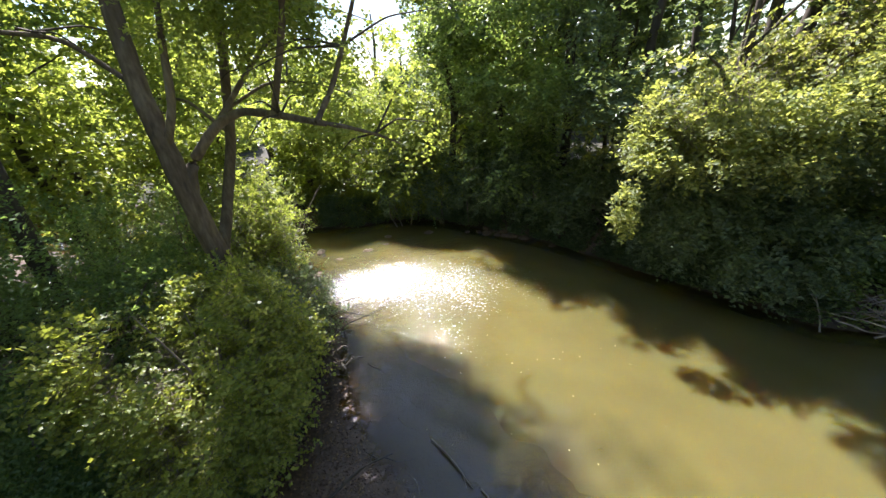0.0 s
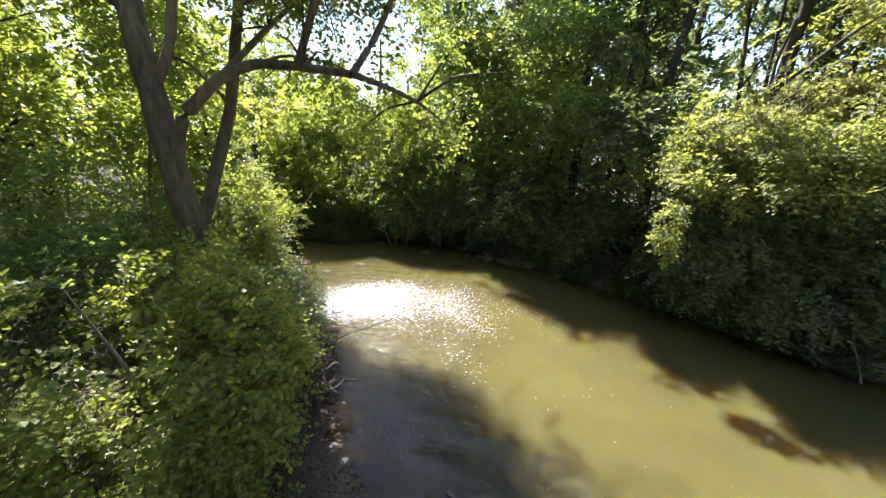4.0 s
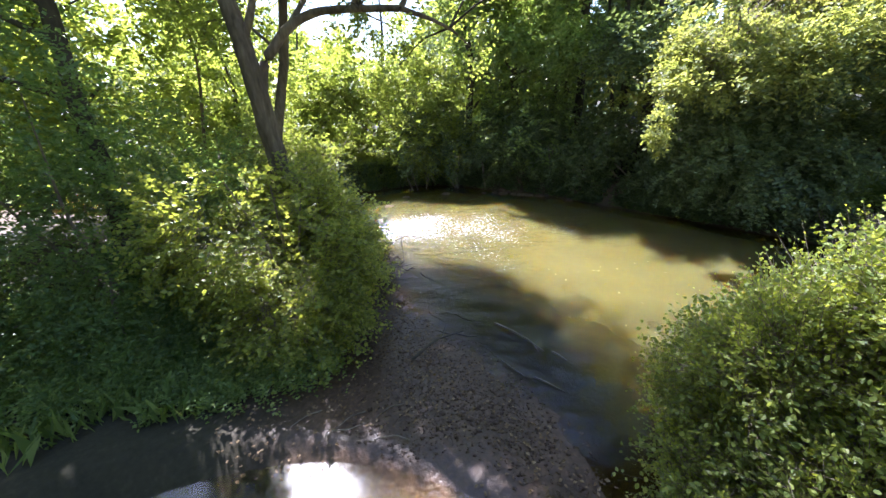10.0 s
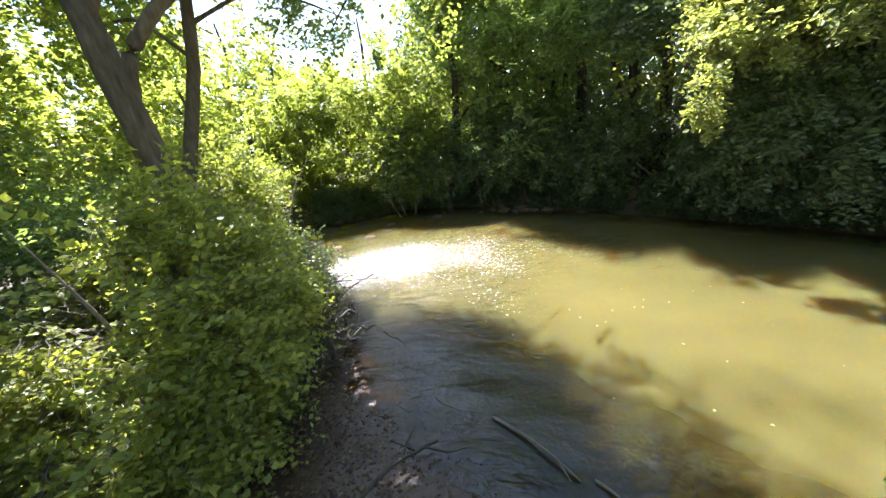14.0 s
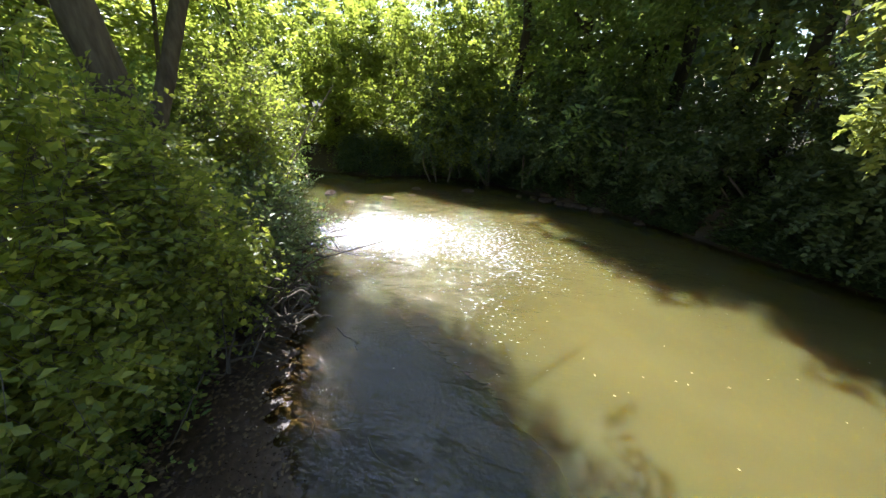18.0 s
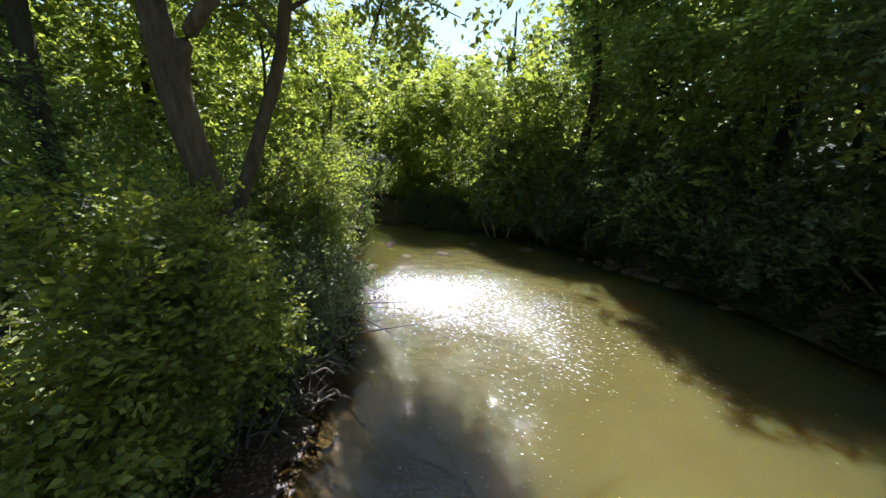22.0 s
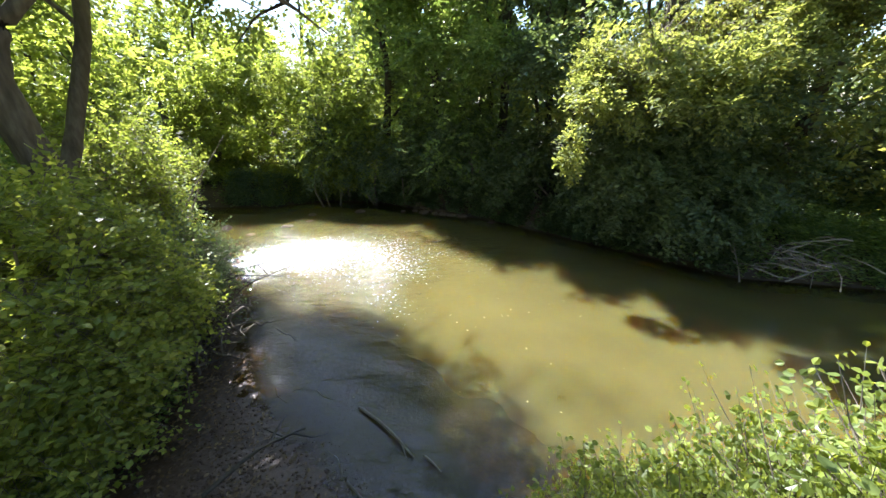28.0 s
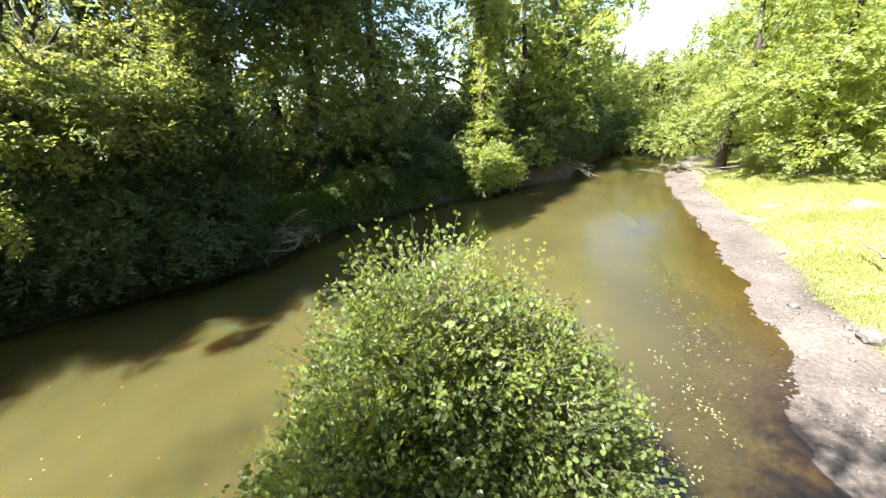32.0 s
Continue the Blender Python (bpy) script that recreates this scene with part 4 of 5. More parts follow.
for q, (x, y, h, w) in enumerate([(-6.5, 7.2, 5.0, 1.7), (-8.5, 5.0, 6, 2.2), (-8.0, 9.0, 5.5, 2.2), (-5.4, 10.8, 3.8, 1.6), (-8.5, 2.0, 6.5, 2.2), (-11, 7, 6.5, 2.6), (-3.4, 11.6, 3.4, 1.4), (-7.5, 12.5, 5.5, 2.2), (-5.5, 1.6, 3.4, 1.4)]):
    cl = [(x + r.normal(0, w * 0.35), y + r.normal(0, w * 0.35), h * (0.28 + 0.16 * k), w * 0.75, w * 0.75, h * 0.16) for k in range(5)]
    # Light leaf where the wood is sunlit, dark leaf where it lies in shade.
    plain_tree("bank_tree", (x, y), (x, y, h), 0.07 + 0.012 * h, cl, int(450 * w), LEAF_LIGHT if y > 8 or x > -7 and y > 3 else LEAF_SHADED, 300 + 7 * q,
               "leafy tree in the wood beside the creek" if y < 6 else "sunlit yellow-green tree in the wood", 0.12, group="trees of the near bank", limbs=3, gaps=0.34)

# Added to dim the sky light; all but the first stand unseen behind the camera.
for q, (x, y, h, w) in enumerate([(-8.0, 3.8, 11, 2.0), (-8.0, -0.5, 12, 2.8), (-5.0, -3.5, 12, 2.8), (-1.8, -5.6, 13, 2.8), (1.6, -7.4, 13, 2.8), (-4.5, -7.5, 13, 3.0)]):
    cl = [(x + r.normal(0, w * 0.35), y + r.normal(0, w * 0.35), h * (0.3 + 0.15 * k), w * 0.9, w * 0.9, h * 0.1) for k in range(5)]
    plain_tree("sky_blocking_tree", (x, y), (x, y, h), 0.16, cl, int(620 * w), LEAF_SHADED, 360 + 7 * q, "tall leafy tree added to block sky light", 0.13, group="tall trees of the near bank", limbs=3, gaps=0.2)

# ---- upstream end ----
bush("upstream_shrub", (0.2, 10.4), 8,
     [(0.0, 10.0, 1.5, 0.9, 0.7, 1.0), (0.8, 10.2, 1.7, 0.9, 0.7, 1.1), (-0.9, 10.9, 1.9, 0.9, 0.6, 0.7), (0.2, 10.5, 2.7, 1.0, 0.7, 0.7), (-0.6, 10.7, 3.4, 1.0, 0.6, 0.5), (-1.8, 10.9, 3.1, 0.9, 0.5, 0.5), (-2.6, 10.8, 2.6, 0.8, 0.5, 0.5)],
     2600, LEAF_LIGHT, 400, "sunlit shrub at the head of the reach", 0.075, gaps=0.2)
for q, (x, y, h, w) in enumerate([(-2.0, 13.0, 3.8, 1.6), (-0.2, 13.8, 4.6, 1.7), (1.6, 12.6, 6.0, 1.5), (-4.5, 15, 5.0, 2.0), (-1.5, 17, 6.5, 2.2), (2.2, 16.5, 9, 2.4), (-7, 17, 7, 2.5)]):
    cl = [(x + r.normal(0, w * 0.35), y + r.normal(0, w * 0.35), h * (0.25 + 0.16 * k), w * 0.8, w * 0.8, h * 0.16) for k in range(5)]
    plain_tree("upstream_tree", (x, y), (x, y, h), 0.06 + 0.01 * h, cl, int(440 * w), LEAF_LIGHT, 420 + 7 * q, "bright young tree upstream of the bend", 0.13, group="trees upstream", limbs=3)

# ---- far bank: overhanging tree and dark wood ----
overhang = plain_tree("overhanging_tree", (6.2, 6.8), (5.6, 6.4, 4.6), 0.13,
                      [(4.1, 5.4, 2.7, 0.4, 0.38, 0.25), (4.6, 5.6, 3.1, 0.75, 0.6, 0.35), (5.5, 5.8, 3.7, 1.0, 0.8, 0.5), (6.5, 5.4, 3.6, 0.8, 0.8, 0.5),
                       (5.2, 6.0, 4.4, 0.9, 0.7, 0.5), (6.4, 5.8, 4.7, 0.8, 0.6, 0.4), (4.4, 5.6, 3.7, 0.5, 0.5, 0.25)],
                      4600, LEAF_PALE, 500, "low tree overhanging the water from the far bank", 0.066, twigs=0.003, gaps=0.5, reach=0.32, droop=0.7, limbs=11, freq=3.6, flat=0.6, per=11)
# The pale leaf colour paints sunlight on the outer sprays.
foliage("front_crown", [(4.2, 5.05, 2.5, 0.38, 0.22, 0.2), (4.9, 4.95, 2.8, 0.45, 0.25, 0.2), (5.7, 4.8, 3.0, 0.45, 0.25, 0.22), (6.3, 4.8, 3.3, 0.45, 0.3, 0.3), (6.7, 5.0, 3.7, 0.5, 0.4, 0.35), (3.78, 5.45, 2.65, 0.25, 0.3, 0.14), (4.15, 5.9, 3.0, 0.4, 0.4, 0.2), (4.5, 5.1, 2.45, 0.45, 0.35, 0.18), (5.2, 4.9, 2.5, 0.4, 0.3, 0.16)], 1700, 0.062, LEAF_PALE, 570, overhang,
        label="sprays hanging towards the creek, leaves paler to show sunlight", gaps=0.45, freq=4.5, reach=0.34, droop=0.7, flat=0.6, per=11, lanes=False)
foliage("hanging_spray", [(3.34, 4.85, 1.95, 0.1, 0.1, 0.36), (3.5, 5.0, 2.4, 0.13, 0.13, 0.2), (3.75, 5.2, 2.6, 0.18, 0.16, 0.13)], 260, 0.055, LEAF_PALE, 575, overhang, label="drooping tip, leaves paler to show sunlight", gaps=0.1, reach=0.16, droop=1.0, per=9, lanes=False)
# Same tree in a darker leaf: shade painted on its lower sprays.
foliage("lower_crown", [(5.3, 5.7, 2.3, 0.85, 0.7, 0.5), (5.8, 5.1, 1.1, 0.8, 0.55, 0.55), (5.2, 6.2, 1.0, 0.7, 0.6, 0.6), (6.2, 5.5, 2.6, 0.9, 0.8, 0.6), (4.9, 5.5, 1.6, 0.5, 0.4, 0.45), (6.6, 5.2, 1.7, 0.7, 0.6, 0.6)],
        3400, 0.07, LEAF_SHADED, 560, overhang, label="lower sprays trailing to the water, leaves darker to show shade", gaps=0.3, reach=0.4, droop=0.8, flat=0.8, lanes=False)
far = [(1.3, 10.3, 7.5, 1.3), (2.6, 10.2, 8.5, 1.6), (4.0, 9.4, 9, 1.7), (5.4, 8.4, 9, 1.7), (7.0, 7.6, 10, 1.9), (8.2, 5.9, 10, 1.8), (9.6, 4.6, 11, 1.9), (11.2, 3.2, 11, 1.9),
       (3.2, 12.8, 12, 2.2), (9.2, 9.4, 13, 1.7), (12.0, 6.6, 14, 2.4), (14.0, 3.6, 14, 2.4), (15.0, 0.2, 13, 2.3), (10, 14, 15, 2.8), (17, 5.0, 15, 2.8)]
# Boughs added over the water, mostly out of view, to shade its far half.
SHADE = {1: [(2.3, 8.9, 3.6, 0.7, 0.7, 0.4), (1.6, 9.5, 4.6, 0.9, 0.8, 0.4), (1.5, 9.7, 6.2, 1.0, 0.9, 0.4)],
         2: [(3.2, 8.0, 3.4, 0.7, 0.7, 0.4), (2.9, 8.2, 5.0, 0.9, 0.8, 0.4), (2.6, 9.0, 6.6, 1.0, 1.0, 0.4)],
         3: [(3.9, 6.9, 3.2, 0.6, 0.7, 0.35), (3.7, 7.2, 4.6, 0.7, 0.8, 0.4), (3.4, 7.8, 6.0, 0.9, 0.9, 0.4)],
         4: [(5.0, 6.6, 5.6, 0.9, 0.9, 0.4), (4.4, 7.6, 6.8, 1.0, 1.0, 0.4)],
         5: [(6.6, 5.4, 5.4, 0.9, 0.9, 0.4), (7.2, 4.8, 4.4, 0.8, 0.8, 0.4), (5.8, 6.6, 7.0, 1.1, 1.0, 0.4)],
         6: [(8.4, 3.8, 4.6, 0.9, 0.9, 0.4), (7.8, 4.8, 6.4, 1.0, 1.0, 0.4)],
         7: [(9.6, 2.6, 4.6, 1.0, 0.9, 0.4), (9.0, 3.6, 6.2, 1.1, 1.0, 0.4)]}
for q, (x, y, h, w) in enumerate(far):
    cl = [(x + r.normal(0, w * 0.4), y + r.normal(0, w * 0.4), 0.9 + h * (0.08 + 0.13 * k), w * 0.8, w * 0.8, h * 0.11) for k in range(7)]
    # High clumps above the view, added to cast shade on the water.
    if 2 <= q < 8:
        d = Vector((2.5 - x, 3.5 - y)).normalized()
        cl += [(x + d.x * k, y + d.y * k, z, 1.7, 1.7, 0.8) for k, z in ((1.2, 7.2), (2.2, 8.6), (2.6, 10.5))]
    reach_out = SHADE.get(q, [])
    # The leaf tone of each tree carries the sun or shade on it.
    tree = plain_tree("far_bank_tree", (x, y), (x + r.normal(0, 0.4), y, h), 0.065 + 0.005 * h, cl, int((600 if q in (3, 4) else 950) * w) if q < 8 else int(680 * w), (LEAF_PALE if q in (3, 4, 5, 6, 7, 10, 11, 12) else LEAF_BUSH if q in (1, 2) else LEAF_SHADED), 520 + 7 * q, "tall dark tree of the wood on the far bank", 0.11 if q < 8 else 0.15, group="trees of the far bank", limbs=4, gaps=0.5 if q in (3, 4) else 0.36, flat=0.8)
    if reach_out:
        foliage("shading_crown", reach_out, 420 * len(reach_out), 0.09, LEAF_BUSH if q < 3 else LEAF_SHADED, 610 + q, tree, label="dark level boughs added to shade the water", gaps=0.0, shell=0.1, per=10, reach=0.5, flat=0.85)
    # Unseen big leaves that only block sun and sky.
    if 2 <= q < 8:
        foliage("unseen_shade_crown", cl[-3:], 1100, 0.25, LEAF_SHADED, 590 + q, tree, gaps=0.0, shell=0.1, per=8, reach=0.6)

for q in range(16):
    x = r.uniform(0.8, 10.5)
    y = 13.2 - 0.75 * x + r.uniform(-0.6, 2.2) + (2.0 if x < 3 else 0)
    h = r.uniform(7, 10)
    plain_tree("slim_trunk_tree", (x, y), (x + r.normal(0, 0.5), y + r.normal(0, 0.3), h), r.uniform(0.04, 0.075), [(x, y, h * 0.85, 0.9, 0.9, 0.9), (x + 0.4, y, h * 0.65, 0.7, 0.7, 0.5)], 130, LEAF_SHADED, 640 + q,
               "slim bare-stemmed tree in the shaded wood", 0.14, group="slim trees of the far wood", limbs=2)

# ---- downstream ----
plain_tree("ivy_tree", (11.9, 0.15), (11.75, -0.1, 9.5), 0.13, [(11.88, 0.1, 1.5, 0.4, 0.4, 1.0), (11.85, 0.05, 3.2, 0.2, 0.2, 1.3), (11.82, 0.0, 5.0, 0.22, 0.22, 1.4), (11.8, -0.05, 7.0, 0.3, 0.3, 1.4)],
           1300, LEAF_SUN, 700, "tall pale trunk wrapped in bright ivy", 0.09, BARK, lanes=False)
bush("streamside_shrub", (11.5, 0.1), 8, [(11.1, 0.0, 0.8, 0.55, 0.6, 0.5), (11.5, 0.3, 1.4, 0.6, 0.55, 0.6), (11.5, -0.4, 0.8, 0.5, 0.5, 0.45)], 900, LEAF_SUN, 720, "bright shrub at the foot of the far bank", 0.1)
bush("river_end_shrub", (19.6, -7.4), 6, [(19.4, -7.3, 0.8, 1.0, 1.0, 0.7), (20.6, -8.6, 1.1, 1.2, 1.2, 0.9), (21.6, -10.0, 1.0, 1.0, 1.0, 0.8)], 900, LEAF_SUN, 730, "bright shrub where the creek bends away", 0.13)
down = [(13.6, -1.2, 6, 1.5), (15.2, -2.6, 7, 1.7), (17.5, -3.6, 8, 1.9), (20, -3.6, 8, 2.0), (24, -5.5, 5.2, 2.2), (29, -9.0, 5.0, 2.4), (27, -2, 9, 3), (21.0, -7.6, 5.0, 1.8), (22.8, -10.4, 4.6, 1.9), (24.5, -13.5, 5.0, 2.2)]
for q, (x, y, h, w) in enumerate(down):
    cl = [(x + r.normal(0, w * 0.4), y + r.normal(0, w * 0.4), 0.6 + h * (0.07 + 0.14 * k), w * 0.85, w * 0.85, h * 0.12) for k in range(6)]
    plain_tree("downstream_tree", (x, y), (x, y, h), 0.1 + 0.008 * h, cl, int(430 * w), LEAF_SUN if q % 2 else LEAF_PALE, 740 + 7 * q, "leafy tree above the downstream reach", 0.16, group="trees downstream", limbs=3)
mead = [(12.5, -7.6, 5.6, 1.9), (10.4, -8.2, 4.6, 1.7), (15.5, -9.8, 5.5, 2.0), (13.0, -10.5, 6.5, 2.4), (20, -12.8, 7, 2.4), (9.0, -10.5, 5.5, 2.2), (25, -18, 9, 3), (17, -15, 9, 3), (8, -14, 8, 3)]
for q, (x, y, h, w) in enumerate(mead):
    cl = [(x + r.normal(0, w * 0.4), y + r.normal(0, w * 0.4), 0.6 + h * (0.12 + 0.15 * k), w * 0.85, w * 0.85, h * 0.13) for k in range(5)]
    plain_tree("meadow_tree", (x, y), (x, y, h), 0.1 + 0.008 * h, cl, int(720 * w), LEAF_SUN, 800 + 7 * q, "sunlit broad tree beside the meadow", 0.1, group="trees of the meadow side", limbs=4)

# ---- undergrowth along the banks ----
def along(line, step):
    """Places at even steps along a line on the plan, with the way across it."""
    pts = np.array(line, float)
    seg = np.hypot(*np.diff(pts, axis=0).T)
    s = np.r_[0, np.cumsum(seg)]
    for d in np.arange(0, s[-1], step):
        k = min(np.searchsorted(s, d, side="right") - 1, len(seg) - 1)
        w = (pts[k + 1] - pts[k]) / seg[k]
        yield pts[k] + w * (d - s[k]), np.array([w[1], -w[0]])


for q, (p, across) in enumerate(along([(19.6, -7.6), (18.2, -5.9), (16.0, -4.1), (13.5, -2.4), (11.6, 0.6), (10.4, 2.4), (8.4, 4.2), (6.6, 5.2), (5.6, 6.2), (4.9, 7.0), (4.2, 7.8), (3.4, 8.7), (2.3, 9.4), (1.2, 9.75), (0.2, 9.9), (-0.8, 9.8)], 0.9)):
    x, y = p + r.normal(0, 0.12, 2)
    if math.hypot(x - 6.8, y - 4.8) < 0.9 or 7.4 < x < 10.6:
        continue
    w = r.uniform(0.45, 0.75)
    z = 0.75 + r.uniform(0, 0.5)
    # Shade of the far bank is put into this darker leaf colour.
    bush("bank_shrub", (x, y), 4, [(x, y, z, w, w, 0.5), (x + r.normal(0, 0.3), y + 0.3, z + 0.6, w, w, 0.55)], 340, LEAF_SHADED, 1000 + 9 * q, "shaded shrub trailing over the far bank", 0.085, gaps=0.1, droop=0.7)
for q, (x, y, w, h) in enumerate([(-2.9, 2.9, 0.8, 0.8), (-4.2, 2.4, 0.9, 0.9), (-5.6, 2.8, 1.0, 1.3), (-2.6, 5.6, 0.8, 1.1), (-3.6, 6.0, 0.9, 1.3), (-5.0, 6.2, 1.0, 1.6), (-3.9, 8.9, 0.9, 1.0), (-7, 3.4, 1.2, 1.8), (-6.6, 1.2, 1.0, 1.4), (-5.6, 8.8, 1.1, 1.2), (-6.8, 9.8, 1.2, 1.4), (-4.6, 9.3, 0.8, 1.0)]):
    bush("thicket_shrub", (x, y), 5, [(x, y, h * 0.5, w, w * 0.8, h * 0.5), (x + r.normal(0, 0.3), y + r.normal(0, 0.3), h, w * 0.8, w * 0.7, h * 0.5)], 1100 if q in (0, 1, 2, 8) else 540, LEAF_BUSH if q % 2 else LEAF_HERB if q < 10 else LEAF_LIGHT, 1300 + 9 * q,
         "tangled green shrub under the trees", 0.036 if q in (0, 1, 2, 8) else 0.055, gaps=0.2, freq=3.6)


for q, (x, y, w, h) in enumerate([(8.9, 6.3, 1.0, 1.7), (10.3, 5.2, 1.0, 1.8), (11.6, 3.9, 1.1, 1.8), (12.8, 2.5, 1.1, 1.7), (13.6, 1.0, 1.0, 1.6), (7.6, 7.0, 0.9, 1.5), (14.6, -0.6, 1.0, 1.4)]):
    bush("wood_edge_shrub", (x, y), 5, [(x, y, 0.7 + h * 0.35, w, w, h * 0.45), (x + 0.5, y - 0.3, 0.7 + h * 0.8, w * 0.8, w * 0.8, h * 0.4)], 720, LEAF_SHADED, 1450 + 9 * q, "shaded shrub at the edge of the far wood", 0.08, gaps=0.1)


def herb_patch(name, label, spots, count, size, mat, seed, tall):
    """Low herbs: upright stalks of small leaves over an area of discs (x, y, radius)."""
    g = rng_of(seed)
    sp = np.array(spots, float)
    pick = g.choice(len(sp), count, p=sp[:, 2] ** 2 / (sp[:, 2] ** 2).sum())
    ang, rad = g.random(count) * 6.283, np.sqrt(g.random(count))
    xy = sp[pick, :2] + (sp[pick, 2] * rad)[:, None] * np.stack([np.cos(ang), np.sin(ang)], 1)
    xy = xy + 0.1 * g.normal(0, 1, (count, 2))
    z, _, _, wet, _ = terrain(xy)
    ok = (wet < 0.05) & (z > 0.0)
    xy, z = xy[ok], z[ok]
    n = len(xy)
    hgt = tall * (0.5 + 0.5 * (waves2(xy, 2.3, seed) + 1) / 2) * g.uniform(0.5, 1.1, n)
    per = 6
    k = (np.arange(per) + 1) / per
    lean = g.normal(0, 0.25, (n, 2))
    base = np.concatenate([xy[:, None] + lean[:, None] * (hgt[:, None] * k)[..., None], (z[:, None] + hgt[:, None] * k)[..., None]], -1)
    turn = g.random((n, per)) * 6.283
    way = np.stack([np.cos(turn), np.sin(turn), g.uniform(-0.2, 0.5, (n, per))], -1)
    up = np.stack([g.normal(0, 0.3, (n, per)), g.normal(0, 0.3, (n, per)), np.ones((n, per))], -1)
    me = leaves(name, base.reshape(-1, 3), way.reshape(-1, 3), up.reshape(-1, 3), size, mat, seed + 1)
    return tagged(new(name, me), label, "herbs", kind="stuff")


def grass(name, label, spots, count, tall, mat, seed, wide=0.008):
    """Blades that stand and bend over discs (x, y, radius)."""
    g = rng_of(seed)
    sp = np.array(spots, float)
    pick = g.choice(len(sp), count, p=sp[:, 2] ** 2 / (sp[:, 2] ** 2).sum())
    ang, rad = g.random(count) * 6.283, np.sqrt(g.random(count))
    xy = sp[pick, :2] + (sp[pick, 2] * rad)[:, None] * np.stack([np.cos(ang), np.sin(ang)], 1)
    z, muddy, gravelly, wet, _ = terrain(xy)
    ok = (wet < 0.02) & (gravelly < 0.25 + 0.4 * g.random(count) ** 3)
    ok &= waves2(xy, 1.5, seed) + 0.6 * waves2(xy, 5.0, seed + 3) + 0.5 * g.random(count) > -0.25
    xy, z = xy[ok], z[ok]
    n = len(xy)
    base = np.c_[xy, z - 0.01]
    way = np.c_[g.normal(0, 0.45, (n, 2)), np.ones(n)]
    up = g.normal(0, 1, (n, 3))
    size = tall
    me = leaves(name, base, way, up, size, mat, seed + 1, slim=wide / tall * 2)
    return tagged(new(name, me), label, "grass", kind="stuff")


herb_patch("bank_herbs", "low green nettles and herbs edging the mud", [(-2.2, 2.75, 0.75), (-3.2, 2.6, 0.8), (-4.4, 2.5, 1.0), (-1.35, 2.65, 0.45), (-5.5, 2.2, 1.0), (-1.3, 3.3, 0.5), (-1.75, 2.5, 0.4)], 15000, 0.034, LEAF_BUSH, 1500, 0.34)
herb_patch("far_bank_herbs", "shaded herbs on the far bank slope", [(7.0, 5.0, 0.7), (8.4, 4.4, 0.7), (9.4, 3.6, 0.7), (10.2, 2.6, 0.7), (6.2, 5.7, 0.5), (11, 1.6, 0.6), (7.8, 4.9, 0.7), (9.0, 4.3, 0.7), (10.0, 3.4, 0.7), (8.0, 5.6, 0.7), (9.6, 4.6, 0.7), (7.5, 4.35, 0.4), (8.3, 3.95, 0.4), (8.95, 3.3, 0.4), (9.6, 2.6, 0.4), (10.2, 2.0, 0.4), (10.8, 1.1, 0.4), (11.3, 0.3, 0.4)], 13000, 0.06, LEAF_BUSH, 1520, 0.42)
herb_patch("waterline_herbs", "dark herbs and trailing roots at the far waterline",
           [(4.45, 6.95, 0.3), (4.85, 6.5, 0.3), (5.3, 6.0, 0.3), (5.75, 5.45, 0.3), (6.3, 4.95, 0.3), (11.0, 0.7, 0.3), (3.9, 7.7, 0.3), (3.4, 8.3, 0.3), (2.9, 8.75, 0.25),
            (1.75, 9.65, 0.3), (1.2, 10.05, 0.3), (0.6, 10.35, 0.3), (-0.2, 10.5, 0.3), (-1.0, 10.4, 0.3), (-1.7, 10.2, 0.3), (-2.5, 10.35, 0.3), (2.3, 9.25, 0.25)], 9500, 0.07, LEAF_SHADED, 1530, 0.3)
herb_patch("ledge_herbs", "sunlit herbs on the ledge upstream", [(-1.6, 10.9, 0.9), (-0.4, 10.6, 0.7), (-2.8, 11.3, 0.9), (-4.2, 11.6, 1.0)], 2600, 0.08, LEAF_LIGHT, 1540, 0.35)
grass("meadow_grass", "sunlit yellow-green meadow grass above the gravel", [(6.0, -5.6, 1.6), (8.6, -7.0, 2.0), (4.6, -4.7, 1.3), (11, -7.0, 1.6), (3.6, -4.2, 1.1), (13.5, -8, 1.6)], 150000, 0.05, LEAF_MEADOW, 1560, 0.0045)
grass("bank_grass", "long grass blades at the foot of the thicket", [(-3.6, 2.4, 1.2), (-2.2, 2.5, 0.6), (-5.0, 2.2, 1.2)], 5200, 0.2, LEAF_BUSH, 1580, 0.008)


